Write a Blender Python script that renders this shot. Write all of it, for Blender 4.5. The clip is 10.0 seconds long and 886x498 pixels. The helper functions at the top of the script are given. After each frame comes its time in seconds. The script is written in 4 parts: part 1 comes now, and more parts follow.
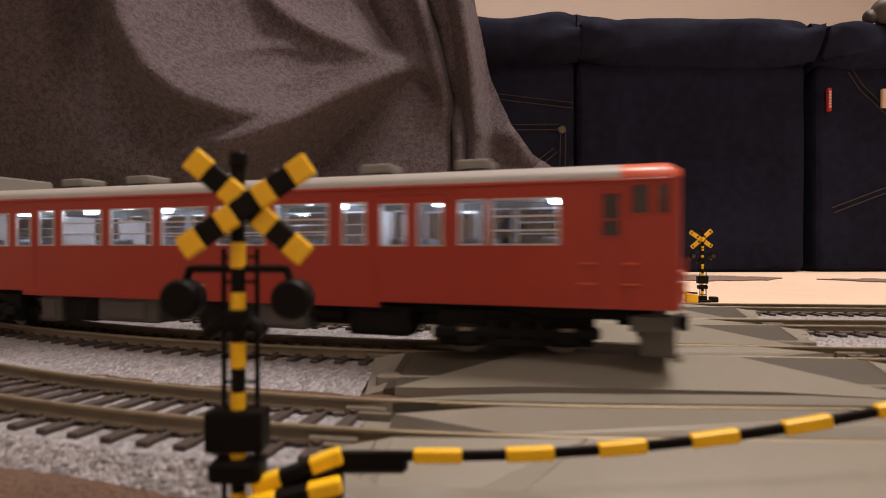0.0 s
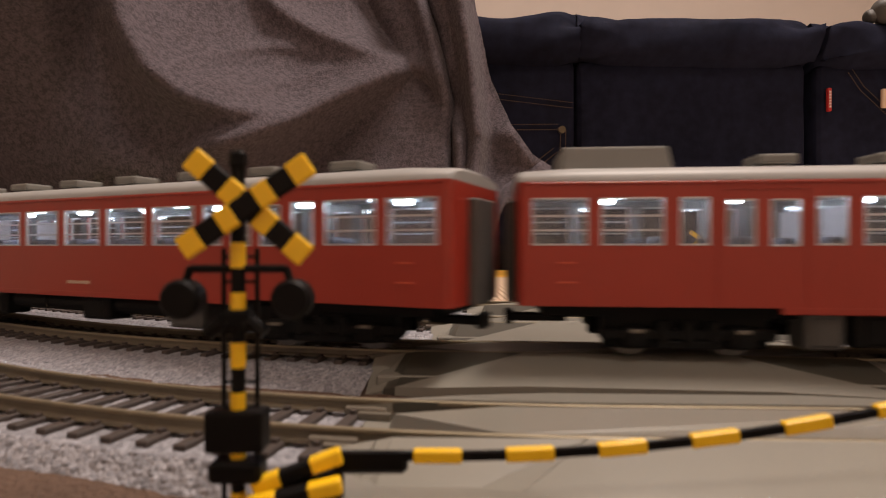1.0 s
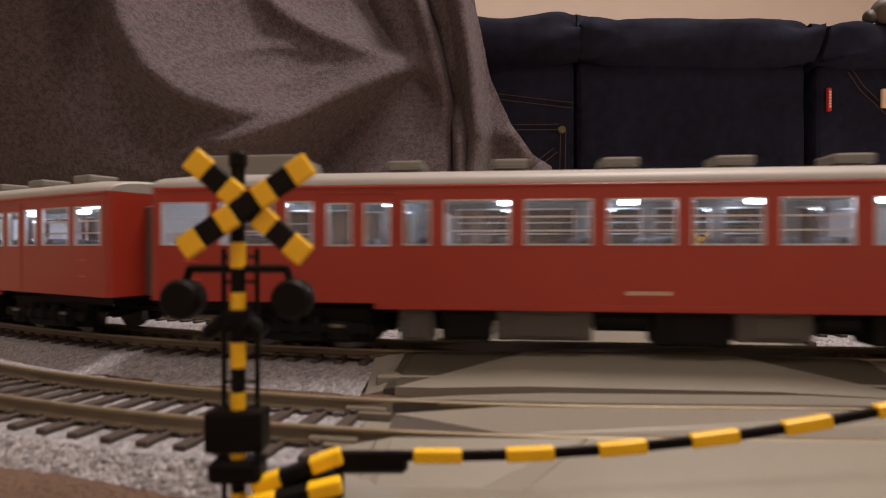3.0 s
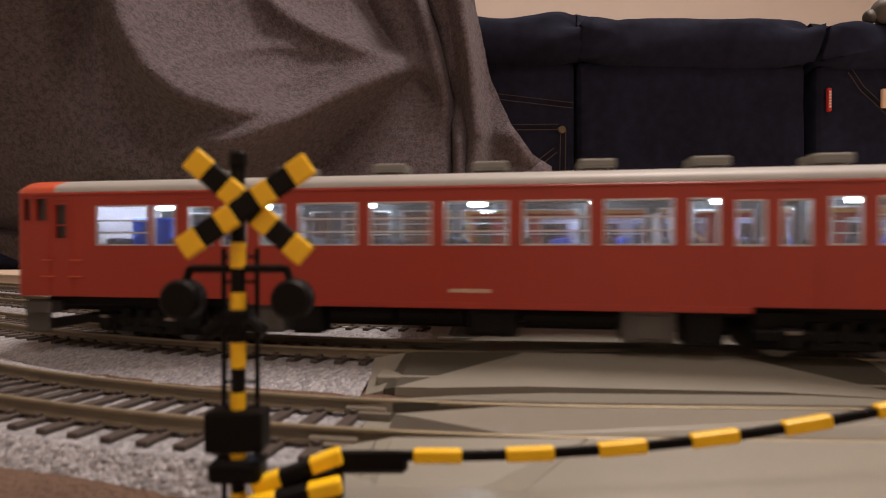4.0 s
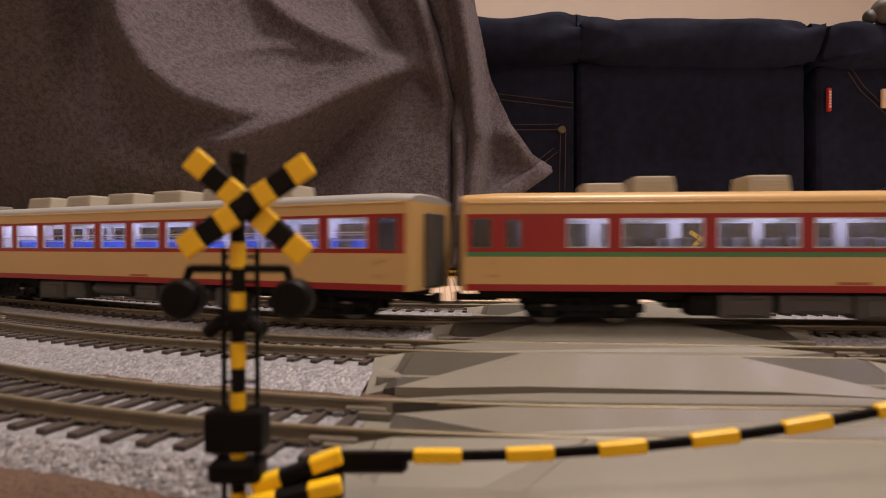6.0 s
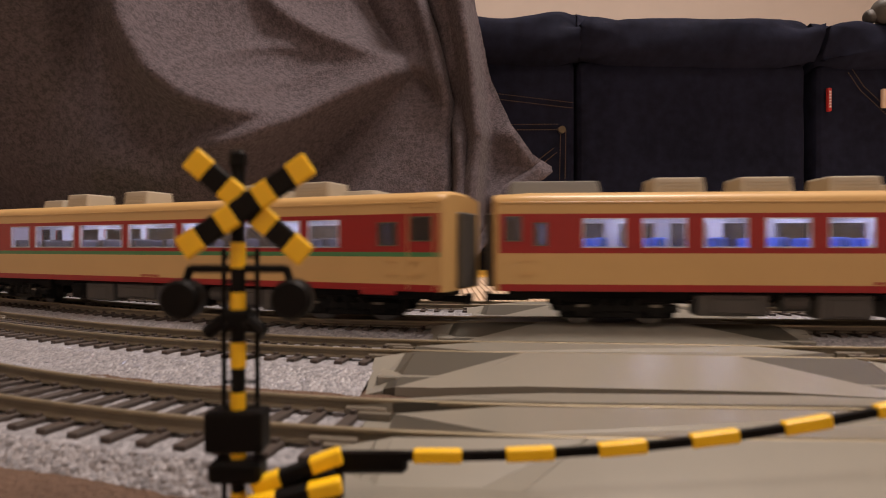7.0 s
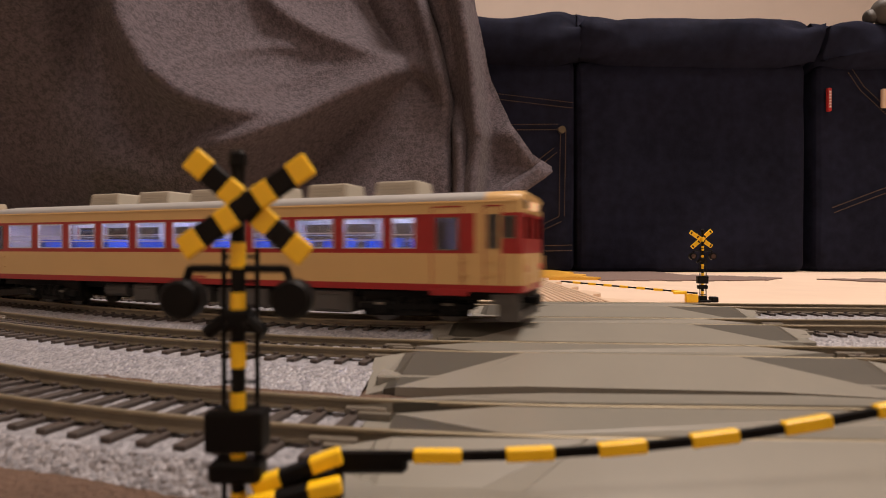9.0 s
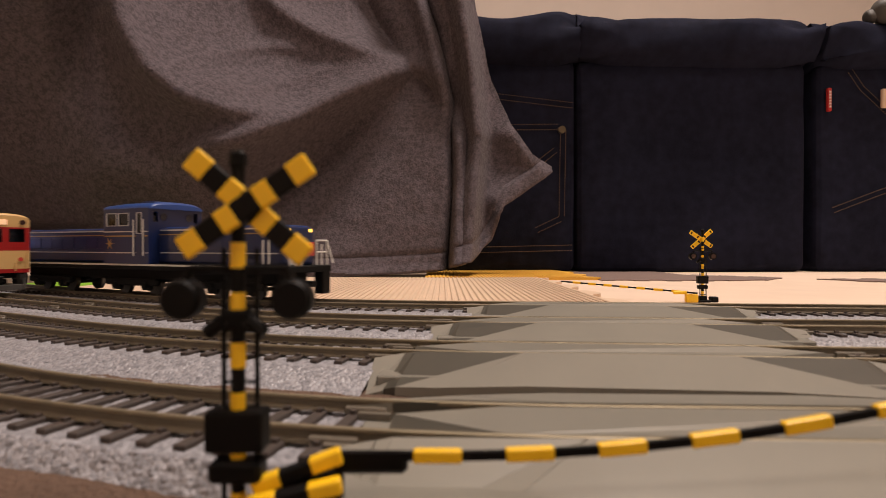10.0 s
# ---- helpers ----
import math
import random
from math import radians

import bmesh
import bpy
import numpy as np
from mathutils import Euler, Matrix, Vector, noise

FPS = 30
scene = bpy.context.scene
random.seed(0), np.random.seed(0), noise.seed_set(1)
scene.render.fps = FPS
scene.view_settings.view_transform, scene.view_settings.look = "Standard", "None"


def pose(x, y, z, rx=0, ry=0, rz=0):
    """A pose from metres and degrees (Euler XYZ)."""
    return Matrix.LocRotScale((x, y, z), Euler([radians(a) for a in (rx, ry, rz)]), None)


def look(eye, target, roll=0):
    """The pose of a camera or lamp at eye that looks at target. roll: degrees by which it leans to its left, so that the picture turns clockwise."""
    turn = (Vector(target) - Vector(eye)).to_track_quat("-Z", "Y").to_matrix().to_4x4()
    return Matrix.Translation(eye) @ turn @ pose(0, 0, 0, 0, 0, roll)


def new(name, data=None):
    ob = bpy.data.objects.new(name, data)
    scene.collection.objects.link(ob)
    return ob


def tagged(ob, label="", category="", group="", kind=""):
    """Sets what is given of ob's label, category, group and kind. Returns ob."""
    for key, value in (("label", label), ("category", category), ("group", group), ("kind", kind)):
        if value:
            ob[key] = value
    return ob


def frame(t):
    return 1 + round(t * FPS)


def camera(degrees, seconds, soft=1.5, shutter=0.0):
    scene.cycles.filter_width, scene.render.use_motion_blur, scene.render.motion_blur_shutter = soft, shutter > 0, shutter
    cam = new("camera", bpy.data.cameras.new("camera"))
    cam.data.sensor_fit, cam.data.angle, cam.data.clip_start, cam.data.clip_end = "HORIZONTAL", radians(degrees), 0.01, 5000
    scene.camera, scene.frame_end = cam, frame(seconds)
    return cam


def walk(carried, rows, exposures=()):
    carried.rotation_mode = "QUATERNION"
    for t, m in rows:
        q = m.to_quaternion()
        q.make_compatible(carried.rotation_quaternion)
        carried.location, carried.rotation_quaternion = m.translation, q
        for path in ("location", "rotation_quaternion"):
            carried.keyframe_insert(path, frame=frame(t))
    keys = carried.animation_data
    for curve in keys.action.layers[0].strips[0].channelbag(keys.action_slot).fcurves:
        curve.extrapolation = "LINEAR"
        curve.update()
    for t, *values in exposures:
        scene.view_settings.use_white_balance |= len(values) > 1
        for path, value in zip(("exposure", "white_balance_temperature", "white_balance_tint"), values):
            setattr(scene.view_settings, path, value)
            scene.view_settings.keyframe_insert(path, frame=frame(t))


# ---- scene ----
# ---------------------------------------------------------------- camera
EYE_Z = 0.0362
cam = camera(76.2, 10.0, soft=0.7, shutter=0.3)
cam.data.dof.use_dof = True
cam.data.dof.focus_distance = 0.42
cam.data.dof.aperture_fstop = 30
VIEW = look((0, 0, EYE_Z), (0, 1, EYE_Z - 0.004))
walk(cam, [(0, VIEW), (10, VIEW)])

# ---------------------------------------------------------------- light
world = bpy.data.worlds.new("room_air")
scene.world = world
world.use_nodes = True
world.node_tree.nodes["Background"].inputs[0].default_value = (1.0, 0.86, 0.76, 1)
world.node_tree.nodes["Background"].inputs[1].default_value = 0.012
scene.view_settings.exposure = 0.0


def overhead_lamp(x, y, z, watts, size):
    data = bpy.data.lights.new("overhead_light", "AREA")
    data.shape, data.size, data.energy, data.color = "DISK", size, watts, (1.0, 0.84, 0.75)
    ob = new("overhead_light_glow", data)
    ob.matrix_world = look((x, y, z), (x, y, 0))


overhead_lamp(0.60, 0.55, 2.33, 60, 0.6)
# added fill light, out of view, to brighten sides that face the camera
overhead_lamp(0.60, -1.00, 2.33, 14, 0.5)


# ---------------------------------------------------------------- materials
def mat(name, color, rough=0.5, metal=0.0, var=0.0, scale=200.0, bump=0.0, bscale=400.0, emit=0.0, spec=0.5, sheen=0.0, dist=0.001):
    m = bpy.data.materials.new(name)
    m.use_nodes = True
    nt = m.node_tree
    b = nt.nodes["Principled BSDF"]
    b.inputs["Base Color"].default_value = (*color, 1)
    b.inputs["Roughness"].default_value = rough
    b.inputs["Metallic"].default_value = metal
    b.inputs["Specular IOR Level"].default_value = spec
    b.inputs["Sheen Weight"].default_value = sheen
    co = nt.nodes.new("ShaderNodeTexCoord")
    if var:
        n1 = nt.nodes.new("ShaderNodeTexNoise")
        n1.inputs["Scale"].default_value, n1.inputs["Detail"].default_value = scale, 6
        n2 = nt.nodes.new("ShaderNodeTexNoise")
        n2.inputs["Scale"].default_value, n2.inputs["Detail"].default_value = scale * 0.13, 3
        nt.links.new(co.outputs["Object"], n1.inputs["Vector"])
        nt.links.new(co.outputs["Object"], n2.inputs["Vector"])
        ad = nt.nodes.new("ShaderNodeMath")
        nt.links.new(n1.outputs["Fac"], ad.inputs[0])
        nt.links.new(n2.outputs["Fac"], ad.inputs[1])
        mr = nt.nodes.new("ShaderNodeMapRange")
        mr.inputs["From Min"].default_value, mr.inputs["From Max"].default_value = 0.6, 1.4
        mr.inputs["To Min"].default_value, mr.inputs["To Max"].default_value = 1 - var, 1 + var
        nt.links.new(ad.outputs[0], mr.inputs["Value"])
        mx = nt.nodes.new("ShaderNodeVectorMath")
        mx.operation = "SCALE"
        mx.inputs[0].default_value = color
        nt.links.new(mr.outputs[0], mx.inputs["Scale"])
        nt.links.new(mx.outputs[0], b.inputs["Base Color"])
    if bump:
        nb = nt.nodes.new("ShaderNodeTexNoise")
        nb.inputs["Scale"].default_value, nb.inputs["Detail"].default_value = bscale, 4
        nt.links.new(co.outputs["Object"], nb.inputs["Vector"])
        bp = nt.nodes.new("ShaderNodeBump")
        bp.inputs["Strength"].default_value, bp.inputs["Distance"].default_value = bump, dist
        nt.links.new(nb.outputs["Fac"], bp.inputs["Height"])
        nt.links.new(bp.outputs[0], b.inputs["Normal"])
    if emit:
        b.inputs["Emission Color"].default_value = (*color, 1)
        b.inputs["Emission Strength"].default_value = emit
    return m


def glass_mat(name, tint, gloss=0.06):
    m = bpy.data.materials.new(name)
    m.use_nodes = True
    nt = m.node_tree
    nt.nodes.remove(nt.nodes["Principled BSDF"])
    tr = nt.nodes.new("ShaderNodeBsdfTransparent")
    tr.inputs[0].default_value = (*tint, 1)
    gl = nt.nodes.new("ShaderNodeBsdfGlossy")
    gl.inputs["Roughness"].default_value = 0.04
    mix = nt.nodes.new("ShaderNodeMixShader")
    mix.inputs[0].default_value = gloss
    nt.links.new(tr.outputs[0], mix.inputs[1])
    nt.links.new(gl.outputs[0], mix.inputs[2])
    nt.links.new(mix.outputs[0], nt.nodes["Material Output"].inputs[0])
    return m


M_RED = mat("vermilion_plastic", (0.35, 0.034, 0.018), 0.38, var=0.06, scale=60, bump=0.03, bscale=300)
# lighter vermilion: light from above on cab roofs and fittings, put into colour
M_REDLIT = mat("lit_vermilion_plastic", (0.62, 0.10, 0.045), 0.38)
M_CREAM = mat("cream_plastic", (0.62, 0.40, 0.16), 0.36, var=0.05, scale=60)
M_CRIMSON = mat("crimson_band", (0.32, 0.012, 0.012), 0.36, var=0.05, scale=60)
M_GREENLINE = mat("green_line", (0.06, 0.22, 0.08), 0.4)
M_BLUE = mat("navy_plastic", (0.008, 0.018, 0.075), 0.3, var=0.08, scale=50)
M_BLUEROOF = mat("blue_roof_plastic", (0.018, 0.06, 0.24), 0.35)
M_SILVERLINE = mat("silver_line", (0.7, 0.68, 0.62), 0.3, metal=0.4)
M_GOLDLINE = mat("gold_line", (0.4, 0.26, 0.10), 0.35, metal=0.5)
M_ROOF = mat("grey_roof_plastic", (0.36, 0.36, 0.35), 0.5, var=0.06, scale=90)
M_VENT = mat("grey_vent_plastic", (0.18, 0.18, 0.165), 0.55, var=0.08, scale=120)
M_VENTC = mat("pale_vent_plastic", (0.42, 0.39, 0.32), 0.55, var=0.08, scale=120)
M_UNDER = mat("dark_underframe", (0.006, 0.0057, 0.0055), 0.65, var=0.15, scale=150, spec=0.15)
M_UNDERG = mat("grey_underframe", (0.072, 0.068, 0.063), 0.6, var=0.12, scale=150)
M_WHEEL = mat("wheel_metal", (0.10, 0.095, 0.09), 0.35, metal=0.9)
M_ALU = mat("window_aluminium", (0.62, 0.62, 0.64), 0.35, metal=0.5)
M_GLASS = glass_mat("window_glass", (0.92, 0.95, 0.97))
M_GLASSD = glass_mat("dark_glass", (0.30, 0.30, 0.33), 0.08)
M_INNER = mat("interior_white", (0.50, 0.49, 0.52), 0.6)
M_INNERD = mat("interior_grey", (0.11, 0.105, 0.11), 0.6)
M_INNERP = mat("interior_pink", (0.62, 0.56, 0.58), 0.6)
M_SEATB = mat("seat_blue", (0.03, 0.15, 0.80), 0.6)
M_SEATG = mat("seat_grey", (0.10, 0.10, 0.13), 0.6)
M_LED = mat("led_white", (0.80, 0.90, 1.0), 0.5, emit=38)
M_LEDV = mat("led_violet", (0.80, 0.75, 1.0), 0.5, emit=15)
M_LAMPV = mat("marker_violet", (0.72, 0.62, 1.0), 0.5, emit=9)
M_LAMPY = mat("headlamp_amber", (1.0, 0.55, 0.08), 0.5, emit=3)
M_SIGN = mat("destination_glow", (1.0, 0.62, 0.35), 0.5, emit=0.4)
M_LAMPOFF = mat("lamp_lens_off", (0.05, 0.025, 0.02), 0.15)
M_WHITE = mat("white_handrail", (0.75, 0.74, 0.70), 0.4)
M_PLATE = mat("red_plate", (0.5, 0.05, 0.04), 0.4)
M_YEL = mat("yellow_plastic", (0.95, 0.58, 0.012), 0.35, var=0.05, scale=150)
M_BLK = mat("black_plastic", (0.0045, 0.0042, 0.0042), 0.5, var=0.1, scale=200, spec=0.14)
M_RAIL = mat("nickel_rail", (0.28, 0.24, 0.165), 0.55, metal=0.7, var=0.15, scale=120)
M_RAILSIDE = mat("painted_rail_side", (0.125, 0.103, 0.07), 0.5, var=0.25, scale=200)
M_SLEEPER = mat("brown_sleeper", (0.055, 0.042, 0.036), 0.65, var=0.2, scale=300, bump=0.1, bscale=900, dist=0.0003)
M_PANEL = mat("grey_beige_road_plastic", (0.235, 0.226, 0.193), 0.33, var=0.08, scale=40, bump=0.04, bscale=300, dist=0.0003, spec=0.5)
# the road plastic darkened: shade on averted slopes put into the colour
M_PANELSHADE = mat("shaded_road_plastic", (0.062, 0.058, 0.045), 0.45, var=0.06, scale=60)
M_JOINT = mat("joiner_plastic", (0.15, 0.13, 0.10), 0.5, var=0.1, scale=200)
M_DENIM = mat("dark_denim", (0.0116, 0.0131, 0.0255), 0.85, var=0.5, scale=70, bump=0.5, bscale=1100, dist=0.0006, spec=0.06)
M_SEAM = mat("tan_thread", (0.09, 0.055, 0.03), 0.8)
M_RIVET = mat("brass_rivet", (0.10, 0.08, 0.05), 0.45, metal=0.6)
M_TAG = mat("red_tag", (0.45, 0.02, 0.02), 0.7)
M_TAGTXT = mat("tag_lettering", (0.7, 0.6, 0.55), 0.7)
M_WALLP = mat("cream_wallpaper", (0.64, 0.575, 0.525), 0.8, var=0.04, scale=8, bump=0.15, bscale=250)
M_CEIL = mat("white_ceiling", (0.78, 0.76, 0.72), 0.85, var=0.02, scale=6)
M_FLOOR = mat("beige_floor_mat", (0.74, 0.58, 0.45), 0.75, var=0.08, scale=25, bump=0.25, bscale=500)
M_MAT = mat("beige_joint_mat", (0.66, 0.50, 0.36), 0.72, var=0.06, scale=60)
M_MATY = mat("yellow_joint_mat", (0.72, 0.40, 0.05), 0.7, var=0.06, scale=60)
M_MATB = mat("mauve_brown_joint_mat", (0.20, 0.14, 0.12), 0.75, var=0.08, scale=60, bump=0.2, bscale=600)
M_LETTER = mat("pale_lettering", (0.60, 0.50, 0.36), 0.5)
M_RUG = mat("brown_rug", (0.13, 0.08, 0.055), 0.95, var=0.3, scale=160, bump=0.8, bscale=700, dist=0.003)
M_GREEN = mat("lime_felt", (0.20, 0.42, 0.02), 0.8, var=0.1, scale=100)


def ballast_mat():
    m = mat("grey_ballast", (0.40, 0.385, 0.39), 0.4, bump=0.7, bscale=1500, dist=0.0006)
    nt = m.node_tree
    b = nt.nodes["Principled BSDF"]
    co = nt.nodes.new("ShaderNodeTexCoord")
    v = nt.nodes.new("ShaderNodeTexVoronoi")
    v.inputs["Scale"].default_value = 1200
    nt.links.new(co.outputs["Object"], v.inputs["Vector"])
    rp = nt.nodes.new("ShaderNodeValToRGB")
    rp.color_ramp.elements[0].color = (0.155, 0.158, 0.175, 1)
    rp.color_ramp.elements[1].color = (0.46, 0.46, 0.50, 1)
    e = rp.color_ramp.elements.new(0.5)
    e.color = (0.295, 0.295, 0.32, 1)
    nt.links.new(v.outputs["Color"], rp.inputs["Fac"])
    nt.links.new(rp.outputs["Color"], b.inputs["Base Color"])
    v2 = nt.nodes.new("ShaderNodeTexVoronoi")
    v2.inputs["Scale"].default_value = 1200
    nt.links.new(co.outputs["Object"], v2.inputs["Vector"])
    for n in nt.nodes:
        if n.bl_idname == "ShaderNodeBump":
            n.invert = True
            n.inputs["Strength"].default_value, n.inputs["Distance"].default_value = 0.6, 0.0006
            nt.links.new(v2.outputs["Distance"], n.inputs["Height"])
    return m


M_BALLAST = ballast_mat()


def fleece_mat():
    m = mat("grey_brown_fleece", (0.102, 0.087, 0.098), 1.0, var=0.27, scale=430, bump=0.7, bscale=430, sheen=0.06, spec=0.04, dist=0.0019)
    for n in m.node_tree.nodes:
        if n.bl_idname == "ShaderNodeMapRange":
            n.inputs["From Min"].default_value, n.inputs["From Max"].default_value = 0.8, 1.2
        if n.bl_idname == "ShaderNodeTexNoise" and n.inputs["Scale"].default_value < 100:
            n.inputs["Scale"].default_value = 190
    m.node_tree.nodes["Principled BSDF"].inputs["Sheen Roughness"].default_value = 0.45
    return m


M_FLEECE = fleece_mat()


# ---------------------------------------------------------------- mesh helpers
def part(name, bm, material, parent=None, label="", mm=True, smooth=False, kind=""):
    me = bpy.data.meshes.new(name)
    if mm:
        bmesh.ops.scale(bm, vec=(0.001, 0.001, 0.001), verts=bm.verts)
    if smooth:
        for f in bm.faces:
            f.smooth = True
    bm.to_mesh(me)
    bm.free()
    for x in (material if isinstance(material, (list, tuple)) else [material]):
        me.materials.append(x)
    return link(name, me, parent, label, kind)


def link(name, me, parent=None, label="", kind=""):
    ob = new(name, me)
    if parent:
        ob.parent = parent
    return tagged(ob, label, kind=kind)


def thing(name, label, category, group="", kind=""):
    return tagged(new(name), label, category, group, kind)


def box(bm, x0, x1, y0, y1, z0, z1, bev=0.0, mi=0, seg=1):
    old = set(bm.faces)
    r = bmesh.ops.create_cube(bm, size=1.0)
    vs = r["verts"]
    bmesh.ops.scale(bm, vec=(x1 - x0, y1 - y0, z1 - z0), verts=vs)
    bmesh.ops.translate(bm, vec=((x0 + x1) / 2, (y0 + y1) / 2, (z0 + z1) / 2), verts=vs)
    if bev:
        es = {e for v in vs for e in v.link_edges}
        bmesh.ops.bevel(bm, geom=list(es), offset=bev, segments=seg, affect="EDGES", profile=0.5)
    if mi:
        for f in bm.faces:
            if f not in old:
                f.material_index = mi
    return vs


def rod(bm, a, b, r, n=8, r2=None, mi=0):
    a, b = Vector(a), Vector(b)
    d = b - a
    m = Matrix.Translation((a + b) / 2) @ d.to_track_quat("Z", "Y").to_matrix().to_4x4()
    out = bmesh.ops.create_cone(bm, cap_ends=True, segments=n, radius1=r, radius2=r if r2 is None else r2, depth=d.length, matrix=m)
    for f in {f for v in out["verts"] for f in v.link_faces}:
        f.material_index = mi


def boxbm(*a, **k):
    bm = bmesh.new()
    box(bm, *a, **k)
    return bm


def panel(us, vs, holes, bands, t, place, inner=0, plain=None):
    """A wall sheet with real openings. place(u, v, w) gives a corner, w is 0 outside and t inside."""
    us = sorted({round(u, 3) for u in us} | {round(h[i], 3) for h in holes for i in (0, 1)})
    vs = sorted({round(v, 3) for v in vs} | {round(h[i], 3) for h in holes for i in (2, 3)})
    bm, pts = bmesh.new(), {}

    def p(i, j, w):
        if (i, j, w) not in pts:
            pts[i, j, w] = bm.verts.new(place(us[i], vs[j], w))
        return pts[i, j, w]

    def solid(i, j):
        if not (0 <= i < len(us) - 1 and 0 <= j < len(vs) - 1):
            return False
        u, v = (us[i] + us[i + 1]) / 2, (vs[j] + vs[j + 1]) / 2
        return not any(h[0] < u < h[1] and h[2] < v < h[3] for h in holes)

    for i in range(len(us) - 1):
        for j in range(len(vs) - 1):
            if not solid(i, j):
                continue
            v = (vs[j] + vs[j + 1]) / 2
            mi = sum(v > b for b in bands)
            if plain and plain[0] < (us[i] + us[i + 1]) / 2 < plain[1] and mi:
                mi = 1
            faces = [[(i, j, 0), (i + 1, j, 0), (i + 1, j + 1, 0), (i, j + 1, 0)], [(i, j, t), (i, j + 1, t), (i + 1, j + 1, t), (i + 1, j, t)]]
            for di, dj, a, b in ((-1, 0, (i, j), (i, j + 1)), (1, 0, (i + 1, j + 1), (i + 1, j)), (0, -1, (i + 1, j), (i, j)), (0, 1, (i, j + 1), (i + 1, j + 1))):
                if not solid(i + di, j + dj):
                    faces.append([(*a, 0), (*b, 0), (*b, t), (*a, t)])
            for n, f in enumerate(faces):
                bm.faces.new([p(*q) for q in f]).material_index = inner if n == 1 and inner else mi
    bmesh.ops.recalc_face_normals(bm, faces=bm.faces)
    return bm


# ---------------------------------------------------------------- the lines of track
RAIL_Z = 0.0085
# start of each curve (x, y), the run already behind it, its radius, and how far the straight part leans away
TRACKS = [dict(x=0.030, y=0.0903, run=0.052, r=0.33, lean=math.radians(2.2)), dict(x=0.020, y=0.1567, run=0.0366, r=0.42, lean=math.radians(5.2)),
          dict(x=0.030, y=0.2155, run=0.041, r=0.465, lean=math.radians(4.2)), dict(x=0.010, y=0.2806, run=0.016, r=0.50, lean=math.radians(5.2))]
FAR_LEFT = math.radians(29.2)     # headings that all tracks share far out on either side
FAR_RIGHT = math.radians(5.2)
BEND = 0.30                       # where the right-hand straights fall into line


def along(k, s):
    """Place and heading on track k at s metres along it, s grows to the right."""
    tr = TRACKS[k]
    x0, y0, lean, r = tr["x"], tr["y"], tr["lean"], tr["r"]
    s = s - tr["run"]
    if s >= 0:
        near, rest = min(s, BEND), max(0.0, s - BEND)
        x, y = x0 + near * math.cos(lean) + rest * math.cos(FAR_RIGHT), y0 - near * math.sin(lean) - rest * math.sin(FAR_RIGHT)
        return x, y, -(FAR_RIGHT if rest else lean)
    a = min(-s / r, FAR_LEFT - lean)
    cx, cy = x0 + r * math.sin(lean), y0 + r * math.cos(lean)
    x, y = cx - r * math.sin(lean + a), cy - r * math.cos(lean + a)
    rest = -s - r * a
    return x - rest * math.cos(lean + a), y + rest * math.sin(lean + a), -(lean + a)


def car_pose(k, s, half=0.0875, z=RAIL_Z, flip=False):
    x1, y1, _ = along(k, s - half)
    x2, y2, _ = along(k, s + half)
    h = math.degrees(math.atan2(y2 - y1, x2 - x1))
    return pose((x1 + x2) / 2, (y1 + y2) / 2, z, 0, 0, h + (180 if flip else 0))


def sweep(k, s0, s1, step, prof, closed=True):
    """Sweeps a cross-section (offset to the far side, height in mm) along track k."""
    n = max(2, int(round((s1 - s0) / step)) + 1)
    verts, faces = [], []
    for i in range(n):
        x, y, h = along(k, s0 + (s1 - s0) * i / (n - 1))
        for o, z in prof:
            verts.append((x - math.sin(h) * o / 1000, y + math.cos(h) * o / 1000, z / 1000))
    m = len(prof)
    for i in range(n - 1):
        for j in range(m if closed else m - 1):
            a, b = i * m + j, i * m + (j + 1) % m
            faces.append((a, b, b + m, a + m))
    if closed:
        faces += [tuple(range(m))[::-1], tuple(range((n - 1) * m, n * m))]
    me = bpy.data.meshes.new("sweep")
    me.from_pydata(verts, [], faces)
    me.update()
    return me


# ---------------------------------------------------------------- room
def slab(name, x0, x1, y0, y1, z0, z1, m, label, category):
    return tagged(part(name, boxbm(x0, x1, y0, y1, z0, z1), m, mm=False), label, category, kind="structure")


slab("floor", -2.2, 3.1, -1.8, 2.9, -0.06, 0.0, M_FLOOR, "pale beige embossed floor covering", "floor")
slab("ceiling", -2.2, 3.1, -1.8, 2.9, 2.4, 2.5, M_CEIL, "plain white ceiling", "ceiling")
slab("wall_north", -2.2, 3.1, 2.9, 3.02, -0.06, 2.5, M_WALLP, "cream wallpapered wall behind the sofa", "wall")
slab("wall_south", -2.2, 3.1, -1.92, -1.8, -0.06, 2.5, M_WALLP, "cream wallpapered wall", "wall")
slab("wall_west", -2.32, -2.2, -1.92, 3.02, -0.06, 2.5, M_WALLP, "cream wallpapered wall", "wall")
slab("wall_east", 3.1, 3.22, -1.92, 3.02, -0.06, 2.5, M_WALLP, "cream wallpapered wall", "wall")


def rug():
    bm = bmesh.new()
    bmesh.ops.create_grid(bm, x_segments=110, y_segments=70, size=0.5)
    for v in bm.verts:
        x, y = v.co.x * 1.1, v.co.y * 0.34 + 0.03
        n = noise.noise((x * 160, y * 160, 0)) * 0.0008
        v.co = (x, y, 0.0016 + n)
    tagged(part("rug", bm, M_RUG, mm=False, smooth=True), "brown short-pile rug under the near track", "rug", kind="structure")


rug()


